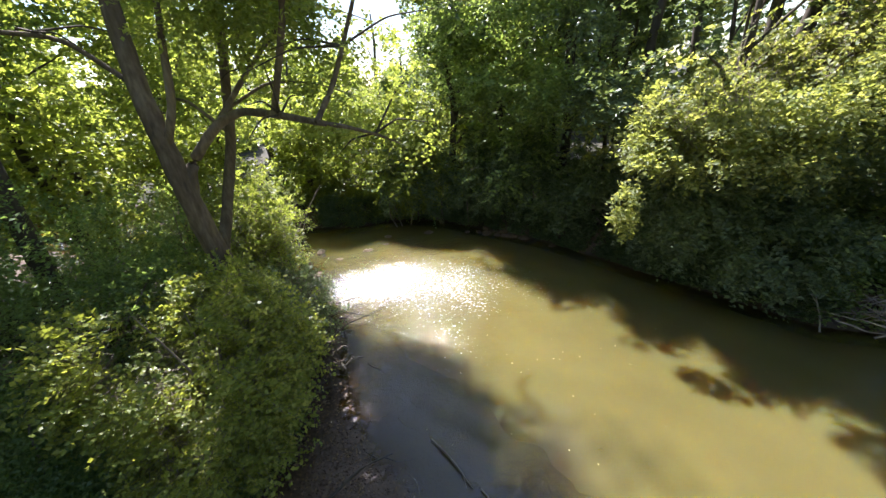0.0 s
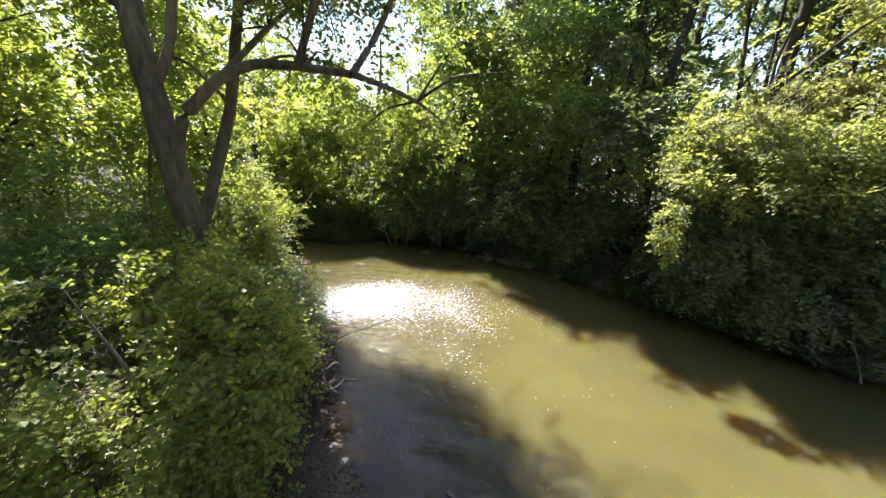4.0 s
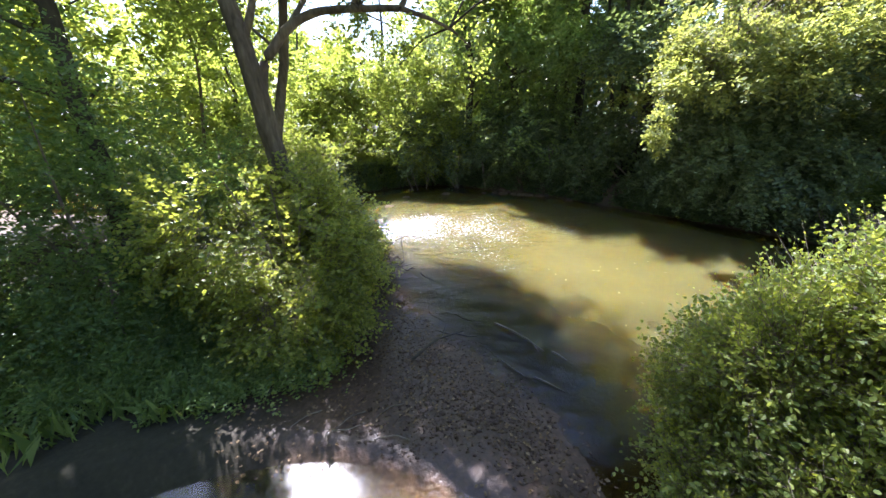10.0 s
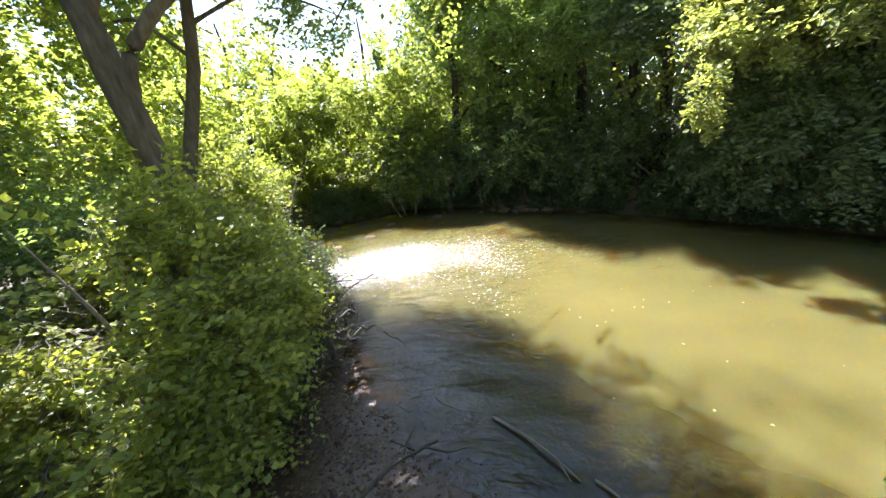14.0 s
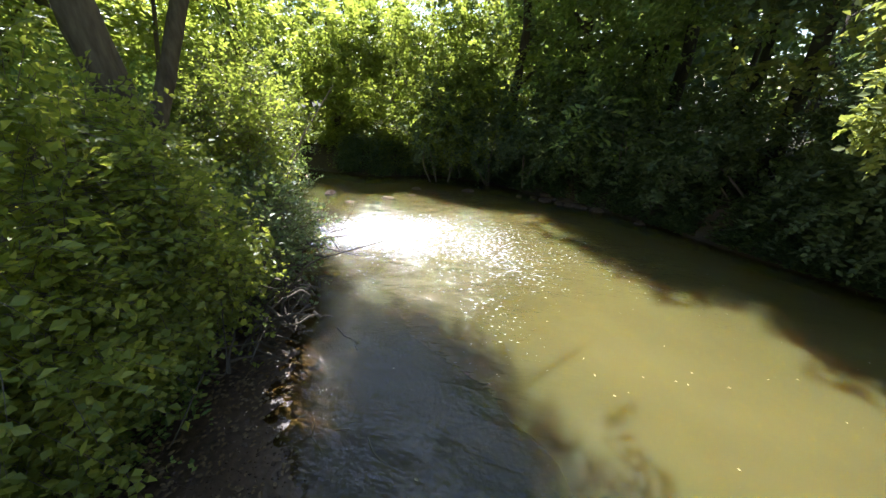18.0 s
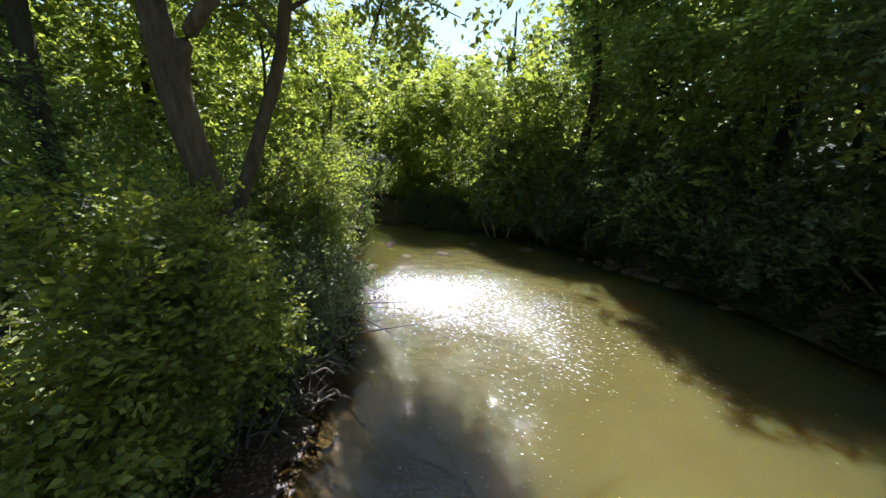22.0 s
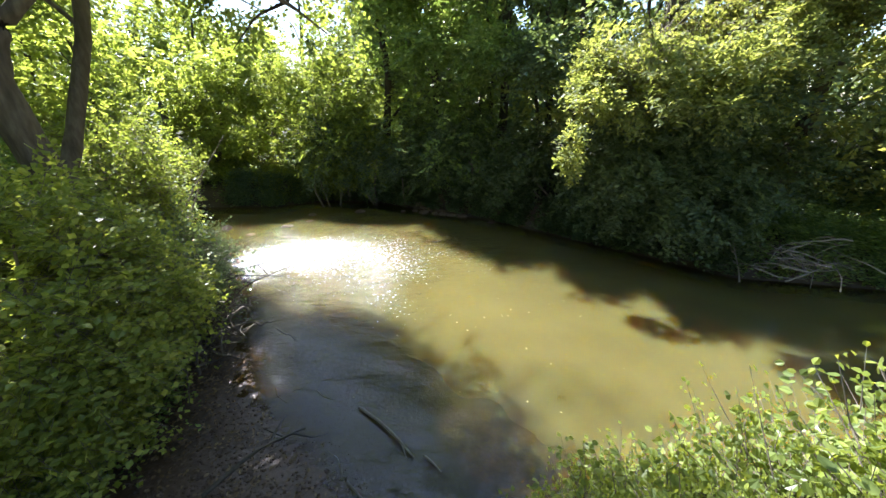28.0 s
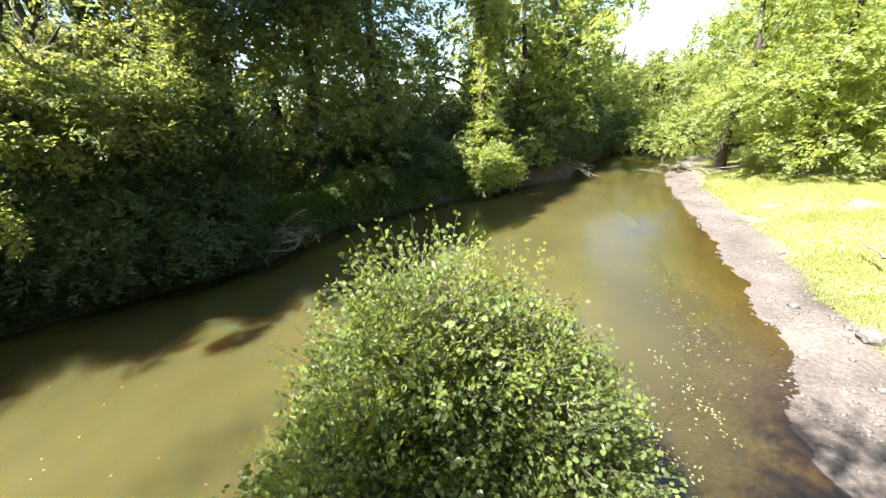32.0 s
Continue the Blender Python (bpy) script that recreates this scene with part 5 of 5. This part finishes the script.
# ---- stones, litter and wood ----
def pebbles(name, label, spots, count, size, mat, seed):
    """Small flat stones, each a squashed octahedron, lying on the ground."""
    g = rng_of(seed)
    sp = np.array(spots, float)
    pick = g.choice(len(sp), count, p=sp[:, 2] ** 2 / (sp[:, 2] ** 2).sum())
    ang, rad = g.random(count) * 6.283, g.random(count) ** 0.6
    xy = sp[pick, :2] + (sp[pick, 2] * rad)[:, None] * np.stack([np.cos(ang), np.sin(ang)], 1)
    z = terrain(xy)[0]
    s = size * g.lognormal(0, 0.45, count)
    octa = np.array([(1, 0, 0), (0, 1, 0), (-1, 0, 0), (0, -1, 0), (0, 0, 0.55), (0, 0, -0.55)], float)
    v = octa[None] * (1 + g.normal(0, 0.18, (count, 6, 3)))
    a = g.random(count) * 6.283
    c, sn = np.cos(a)[:, None], np.sin(a)[:, None]
    v = np.stack([v[..., 0] * c - v[..., 1] * sn * 0.8, v[..., 0] * sn + v[..., 1] * c * 0.8, v[..., 2]], -1) * s[:, None, None]
    v = v + np.c_[xy, z + s * 0.2][:, None]
    f = np.array([(0, 1, 4), (1, 2, 4), (2, 3, 4), (3, 0, 4), (1, 0, 5), (2, 1, 5), (3, 2, 5), (0, 3, 5)])
    me = mesh_from(name, v.reshape(-1, 3), (np.arange(count)[:, None, None] * 6 + f[None]).reshape(-1, 3), mat, True)
    return tagged(new(name, me), label, "pebbles", kind="stuff")


def litter(name, label, spots, count, size, mat, seed):
    g = rng_of(seed)
    sp = np.array(spots, float)
    pick = g.choice(len(sp), count, p=sp[:, 2] ** 2 / (sp[:, 2] ** 2).sum())
    ang, rad = g.random(count) * 6.283, np.sqrt(g.random(count))
    xy = sp[pick, :2] + (sp[pick, 2] * rad)[:, None] * np.stack([np.cos(ang), np.sin(ang)], 1)
    z, _, _, wet, _ = terrain(xy)
    ok = (wet < 0.3) & (z > -0.01)
    xy, z = xy[ok], z[ok]
    n = len(xy)
    turn = g.random(n) * 6.283
    way = np.stack([np.cos(turn), np.sin(turn), g.uniform(-0.1, 0.25, n)], 1)
    up = np.stack([g.normal(0, 0.25, n), g.normal(0, 0.25, n), np.ones(n)], 1)
    return tagged(new(name, leaves(name, np.c_[xy, z + 0.012], way, up, size, mat, seed, True)), label, "leaf litter", kind="stuff")


pebbles("mud_gravel", "dark wet gravel strewn over the mud", [(0.45, 1.9, 0.45), (0.2, 2.4, 0.6), (-0.3, 2.2, 0.6), (-0.4, 3.0, 0.5), (0.8, 1.3, 0.4), (-0.6, 3.8, 0.3), (0.6, 1.8, 0.3), (0.35, 2.1, 0.25), (-0.15, 1.75, 0.2)], 5200, 0.0075, PEBBLE, 1600)
pebbles("beach_gravel", "pale dry gravel of the beach", [(3.2, -2.4, 0.6), (4.4, -3.1, 0.6), (5.8, -3.7, 0.6), (7.6, -4.4, 0.7), (9.6, -5.1, 0.7), (2.6, -2.3, 0.5)], 2200, 0.012, STONE, 1620)
litter("leaf_litter", "pale dead leaves lying on the wet mud", [(0.2, 2.3, 0.6), (-0.5, 2.5, 0.7), (-1.2, 1.95, 0.5), (-0.5, 3.4, 0.5), (-0.75, 4.0, 0.35), (0.7, 1.4, 0.5), (-0.9, 3.6, 0.4), (-1.0, 4.5, 0.35), (-0.6, 3.8, 0.4), (-0.6, 4.2, 0.25), (-0.75, 3.3, 0.4), (-0.9, 2.9, 0.4)], 1700, 0.03, LEAF_LITTER, 1640)


def flecks(name, label, runs, mat, seed):
    """Leaves and foam flecks afloat along drift lines (from, to, spread, count)."""
    g = rng_of(seed)
    ps = []
    for a0, b0, spread, count in runs:
        u = g.random((count, 1))
        ps.append(np.array(a0) * (1 - u) + np.array(b0) * u + g.normal(0, spread, (count, 2)))
    xy = np.concatenate(ps)
    n = len(xy)
    turn = g.random(n) * 6.283
    way = np.stack([np.cos(turn), np.sin(turn), 0 * turn], 1)
    up = np.stack([g.normal(0, 0.1, n), g.normal(0, 0.1, n), np.ones(n)], 1)
    return tagged(new(name, leaves(name, np.c_[xy, np.full(n, 0.008)], way, up, 0.019, mat, seed, True)), label, "leaf litter", kind="stuff")


flecks("floating_leaves", "pale leaves and foam flecks drifting on the water",
       [((3.6, -0.75), (2.5, -0.6), 0.06, 70), ((3.3, -0.4), (2.2, -0.7), 0.1, 60), ((6.0, -2.4), (3.2, -1.2), 0.2, 90), ((1.0, 4.6), (2.6, 3.6), 0.6, 30), ((5, 0), (8, -2), 0.9, 40), ((2.9, -1.3), (7.5, -3.2), 0.22, 55), ((2.4, -0.9), (3.6, -1.6), 0.25, 15), ((3.8, -1.08), (2.7, -1.19), 0.04, 60)], FLECK, 1660)


def stone(place, size, seed, name="stone", mat=None, label="grey bank stone half in the water", group="stones of the far shore"):
    """A worn stone: an icosphere pushed in and out, with facets."""
    g = rng_of(seed)
    bm = bmesh.new()
    bmesh.ops.create_icosphere(bm, subdivisions=2, radius=1.0)
    off = g.normal(0, 1, 3)
    for v in bm.verts:
        k = 1 + 0.28 * noise.noise(Vector(v.co) * 1.3 + Vector(off) * 5) + 0.1 * noise.noise(Vector(v.co) * 3.5 + Vector(off))
        v.co = Vector((v.co.x * size[0], v.co.y * size[1], v.co.z * size[2])) * k
    me = bpy.data.meshes.new(name)
    bm.to_mesh(me)
    bm.free()
    me.materials.append(mat or STONE)
    ob = new(name, me)
    ob.matrix_world = pose(*place, 0, 0, g.random() * 360)
    return tagged(ob, label, "stone", group)


shore = [(1.85, 9.0), (2.05, 8.85), (2.2, 8.95), (2.3, 8.72), (2.45, 8.8), (2.5, 8.62), (2.65, 8.55), (2.9, 8.38), (1.55, 9.05), (3.45, 7.85), (0.5, 9.2), (-0.6, 9.1), (2.1, 9.1), (2.0, 8.95)]
for q, (x, y) in enumerate(shore):
    k = r.uniform(0.06, 0.13)
    stone((x, y, max(height(x, y) + 0.02, -0.015)), (k * 1.3, k, k * 0.6), 1700 + q, mat=PEBBLE)
for q, (x, y, k) in enumerate([(-1.9, 7.2, 0.1), (-1.6, 7.9, 0.09), (-1.0, 8.3, 0.1), (-1.3, 6.4, 0.08), (-0.6, 8.6, 0.08), (-2.2, 8.4, 0.12)]):
    stone((x, y, -0.035), (k * 1.4, k, k * 0.7), 1730 + q, mat=PEBBLE, label="dark wet stone breaking the riffle", group="stones of the riffle")
stone((3.85, -3.25, height(3.85, -3.25) + 0.05), (0.13, 0.1, 0.08), 1750, label="pale boulder on the gravel beach", group="")


def stick(name, pts, r0, mat, seed, label, forks=()):
    t = root(name, pts[0], label, "branch")
    n = len(pts)
    stem = part("stem", tube_mesh("stem", [(pts, np.linspace(r0, r0 * 0.45, n))], mat, 8, 0.1, seed), t)
    for q, f in enumerate(forks):
        part("twig", tube_mesh("twig", [(f, np.linspace(r0 * 0.6, r0 * 0.2, len(f)))], mat, 6, 0.1, seed + 1 + q), stem)
    return t


stick("sunken_branch", [(0.68, 3.17, 0.012), (0.85, 2.98, 0.03), (0.97, 2.82, 0.03), (1.08, 2.65, 0.01)], 0.014, TWIG, 1800, "weathered branch lying in the shallows", [[(1.0, 2.78, 0.02), (1.03, 2.66, 0.0)]])
stick("sunken_branch", [(1.16, 2.64, 0.012), (1.21, 2.58, 0.015), (1.26, 2.51, 0.0)], 0.01, TWIG, 1803, "short broken branch lying in the shallows")
stick("sunken_branch", [(0.62, 2.55, 0.03), (0.7, 2.45, 0.02), (0.79, 2.35, 0.008)], 0.009, TWIG, 1805, "pale stick half sunk at the mud's edge")
stick("sunken_branch", [(0.88, 2.32, 0.015), (0.98, 2.23, 0.02), (1.09, 2.13, 0.005)], 0.01, TWIG, 1807, "pale stick half sunk at the mud's edge")
stick("forked_branch", [(-0.25, 2.57, 0.11), (-0.1, 2.74, 0.12), (0.02, 2.86, 0.11), (0.28, 3.0, 0.07)], 0.016, BARK_DARK, 1810, "dark forked branch washed up on the mud", [[(0.05, 2.87, 0.1), (0.1, 3.02, 0.13), (0.13, 3.1, 0.12)], [(0.2, 2.96, 0.08), (0.34, 2.92, 0.05), (0.45, 2.95, 0.03)], [(0.15, 2.93, 0.09), (-0.02, 3.03, 0.09)]])
stick("pool_log", [(-3.0, 1.55, 0.06), (-2.5, 1.47, 0.075), (-2.05, 1.39, 0.07), (-1.65, 1.29, 0.07), (-1.15, 1.14, 0.05)], 0.045, TWIG, 1820, "pale sunken pole lying across the pool")
for q in range(9):
    x, y = r.uniform(-1.0, 0.6), r.uniform(1.7, 3.6)
    a = r.random() * 6.28
    z = height(x, y)
    stick("mud_twig", [(x, y, z + 0.012), (x + 0.12 * math.cos(a), y + 0.12 * math.sin(a), z + 0.02), (x + 0.25 * math.cos(a + 0.3), y + 0.25 * math.sin(a + 0.3), height(x + 0.25 * math.cos(a + 0.3), y + 0.25 * math.sin(a + 0.3)) + 0.01)], 0.006, TWIG, 1830 + q, "thin twig on the mud")


def brush_pile(name, centre, count, spread, length, mat, seed, label):
    g = rng_of(seed)
    t = root(name, centre, label, "driftwood")
    for q in range(count):
        p = np.array(centre) + np.r_[g.normal(0, spread[0]), g.normal(0, spread[1]), abs(g.normal(0, spread[2]))]
        d = np.r_[g.normal(0, 1, 2), g.normal(0, 0.35)]
        d = d / np.linalg.norm(d) * length * g.uniform(0.5, 1.2)
        k = g.uniform(0.005, 0.016)
        bow = np.cross(d, [0, 0, 1]) * g.normal(0, 0.14) + np.r_[0, 0, g.normal(0.04, 0.05)]
        pts = [p - d / 2, p - d * 0.2 + bow + g.normal(0, 0.015, 3), p + d * 0.12 + bow * 0.7 + g.normal(0, 0.02, 3), p + d / 2 + g.normal(0, 0.03, 3)]
        piece = part("branch", tube_mesh("branch", [(pts, [k, k * 0.85, k * 0.6, k * 0.25])], mat, 6, 0.1, seed + q), t)
        if q % 2 == 0:
            side = d * g.uniform(0.25, 0.45) + np.linalg.norm(d) * 0.16 * g.normal(0, 1, 3)
            part("twig", tube_mesh("twig", [([pts[2], pts[2] + side * 0.5 + g.normal(0, 0.012, 3), pts[2] + side], [k * 0.5, k * 0.35, k * 0.15])], mat, 5, 0.1, seed + 300 + q), piece)
    return t


brush_pile("driftwood_pile", (7.1, 4.38, 0.2), 52, (0.34, 0.2, 0.17), 0.7, DRIFT, 1900, "tangle of bleached branches against the bank")
brush_pile("root_tangle", (-0.95, 4.55, 0.15), 34, (0.2, 0.3, 0.16), 0.4, TWIG_DARK, 1960, "tangle of dry roots and twigs at the bank's edge")
brush_pile("bank_brush", (-1.35, 5.35, 0.18), 30, (0.2, 0.3, 0.16), 0.4, TWIG_DARK, 1930, "dry twigs hanging from the bank into the water")
brush_pile("edge_brush", (-0.62, 4.15, 0.12), 22, (0.12, 0.25, 0.1), 0.3, TWIG_DARK, 1950, "small drift of twigs at the mud's edge")
bush("water_edge_shrub", (-1.7, 5.5), 5, [(-1.6, 5.5, 0.55, 0.4, 0.5, 0.4), (-1.25, 4.75, 0.5, 0.35, 0.4, 0.35)], 700, LEAF_SHADED, 1990, "straggling shrub at the water's edge", 0.05, twigs=0.0025, gaps=0.25)
brush_pile("downstream_brush", (13.2, -3.0, 0.2), 24, (0.6, 0.4, 0.15), 1.0, DRIFT, 2010, "bleached flood branches on the point")
brush_pile("beach_brush", (11.7, -5.9, 0.25), 22, (0.5, 0.4, 0.15), 0.9, DRIFT, 2040, "pile of pale flood wood on the beach")


def bare_shrub(name, foot, count, tall, seed, label):
    """Leafless arching stems that fork near their tips."""
    g = rng_of(seed)
    t = root(name, (foot[0], foot[1], height(*foot)), label, "shrub")
    for q in range(count):
        a0 = np.r_[foot[0] + g.normal(0, 0.12), foot[1] + g.normal(0, 0.25), height(*foot) - 0.05]
        lean = np.r_[g.normal(0.25, 0.3), g.normal(-0.1, 0.35), tall * g.uniform(0.5, 1.0)]
        a1, a2 = a0 + lean * 0.55 + [0, 0, 0.08], a0 + lean + [lean[0] * 0.5, lean[1] * 0.5, -0.08]
        stem = part("stem", tube_mesh("stem", [([a0, a1, a2], [0.011, 0.008, 0.003])], TWIG_DARK, 6, 0.08, seed + q), t)
        fork = a1 + (a2 - a1) * 0.4
        part("twig", tube_mesh("twig", [([fork, fork + g.normal(0, 0.12, 3) + [0.05, 0, 0.08], fork + g.normal(0, 0.2, 3) + [0.12, 0, 0.1]], [0.005, 0.004, 0.002])], TWIG_DARK, 5, 0.08, seed + 60 + q), stem)
    return t


bare_shrub("bare_shrub", (-1.15, 4.75), 14, 0.9, 2200, "leafless brown stems leaning over the bank")
bare_shrub("bare_shrub", (-1.45, 5.6), 12, 0.8, 2300, "leafless brown stems leaning over the bank")
bare_shrub("bare_shrub", (-0.85, 4.1), 10, 0.6, 2400, "short leafless stems at the mud's edge")
stick("snag", [(-1.72, 5.98, -0.15), (-1.73, 5.99, 0.25), (-1.75, 6.02, 0.62)], 0.04, BARK, 2500, "broken pale stub standing in the shallows")
stick("meadow_branch", [(5.1, -4.6, 0.36), (5.25, -4.7, 0.39), (5.45, -4.75, 0.38), (5.65, -4.9, 0.36)], 0.018, TWIG, 2510, "dry branch lying on the meadow", [[(5.25, -4.7, 0.39), (5.35, -4.6, 0.41)]])

# ---- distant woods ----
def wood_belt(name, arcs, count, size, mat, seed):
    """Leaves of a wood too far off to tell its trees apart; arcs of (azimuth from, to, distance, height) in degrees and metres."""
    g = rng_of(seed)
    ar = np.array(arcs, float)
    pick = g.integers(0, len(ar), count)
    az = np.radians(ar[pick, 0] + (ar[pick, 1] - ar[pick, 0]) * g.random(count))
    rim = 1 + 0.3 * np.sin(az * 23 + 1) + 0.2 * np.sin(az * 57)
    dist = ar[pick, 2] * (1 + 0.12 * g.random(count))
    z = ar[pick, 3] * rim * g.random(count) ** 0.8
    p = np.stack([np.sin(az) * dist, np.cos(az) * dist, z], 1)
    way, up = g.normal(0, 1, (count, 3)), g.normal(0, 1, (count, 3)) + [0, 0, 0.8]
    clear = ~under_open_sky(p)
    p, way, up = p[clear], way[clear], up[clear]
    ob = new(name, leaves(name, p, way, up, size, mat, seed, slim=0.8))
    return tagged(ob, "distant wood closing the view", "woods", kind="stuff")


wood_belt("far_wood", [(-100, -50, 17, 6), (-50, -25, 22, 5.5), (-25, 3, 26, 5.5)], 22000, 0.42, LEAF_LIGHT, 2100)
wood_belt("dark_wood", [(3, 33, 19, 9), (3, 40, 24, 8), (40, 90, 27, 5.5), (90, 108, 42, 4), (108, 124, 32, 4.2)], 26000, 0.45, LEAF_SHADED, 2120)
wood_belt("meadow_wood", [(124, 150, 24, 6), (150, 262, 15, 12)], 20000, 0.5, LEAF_LIGHT, 2140)
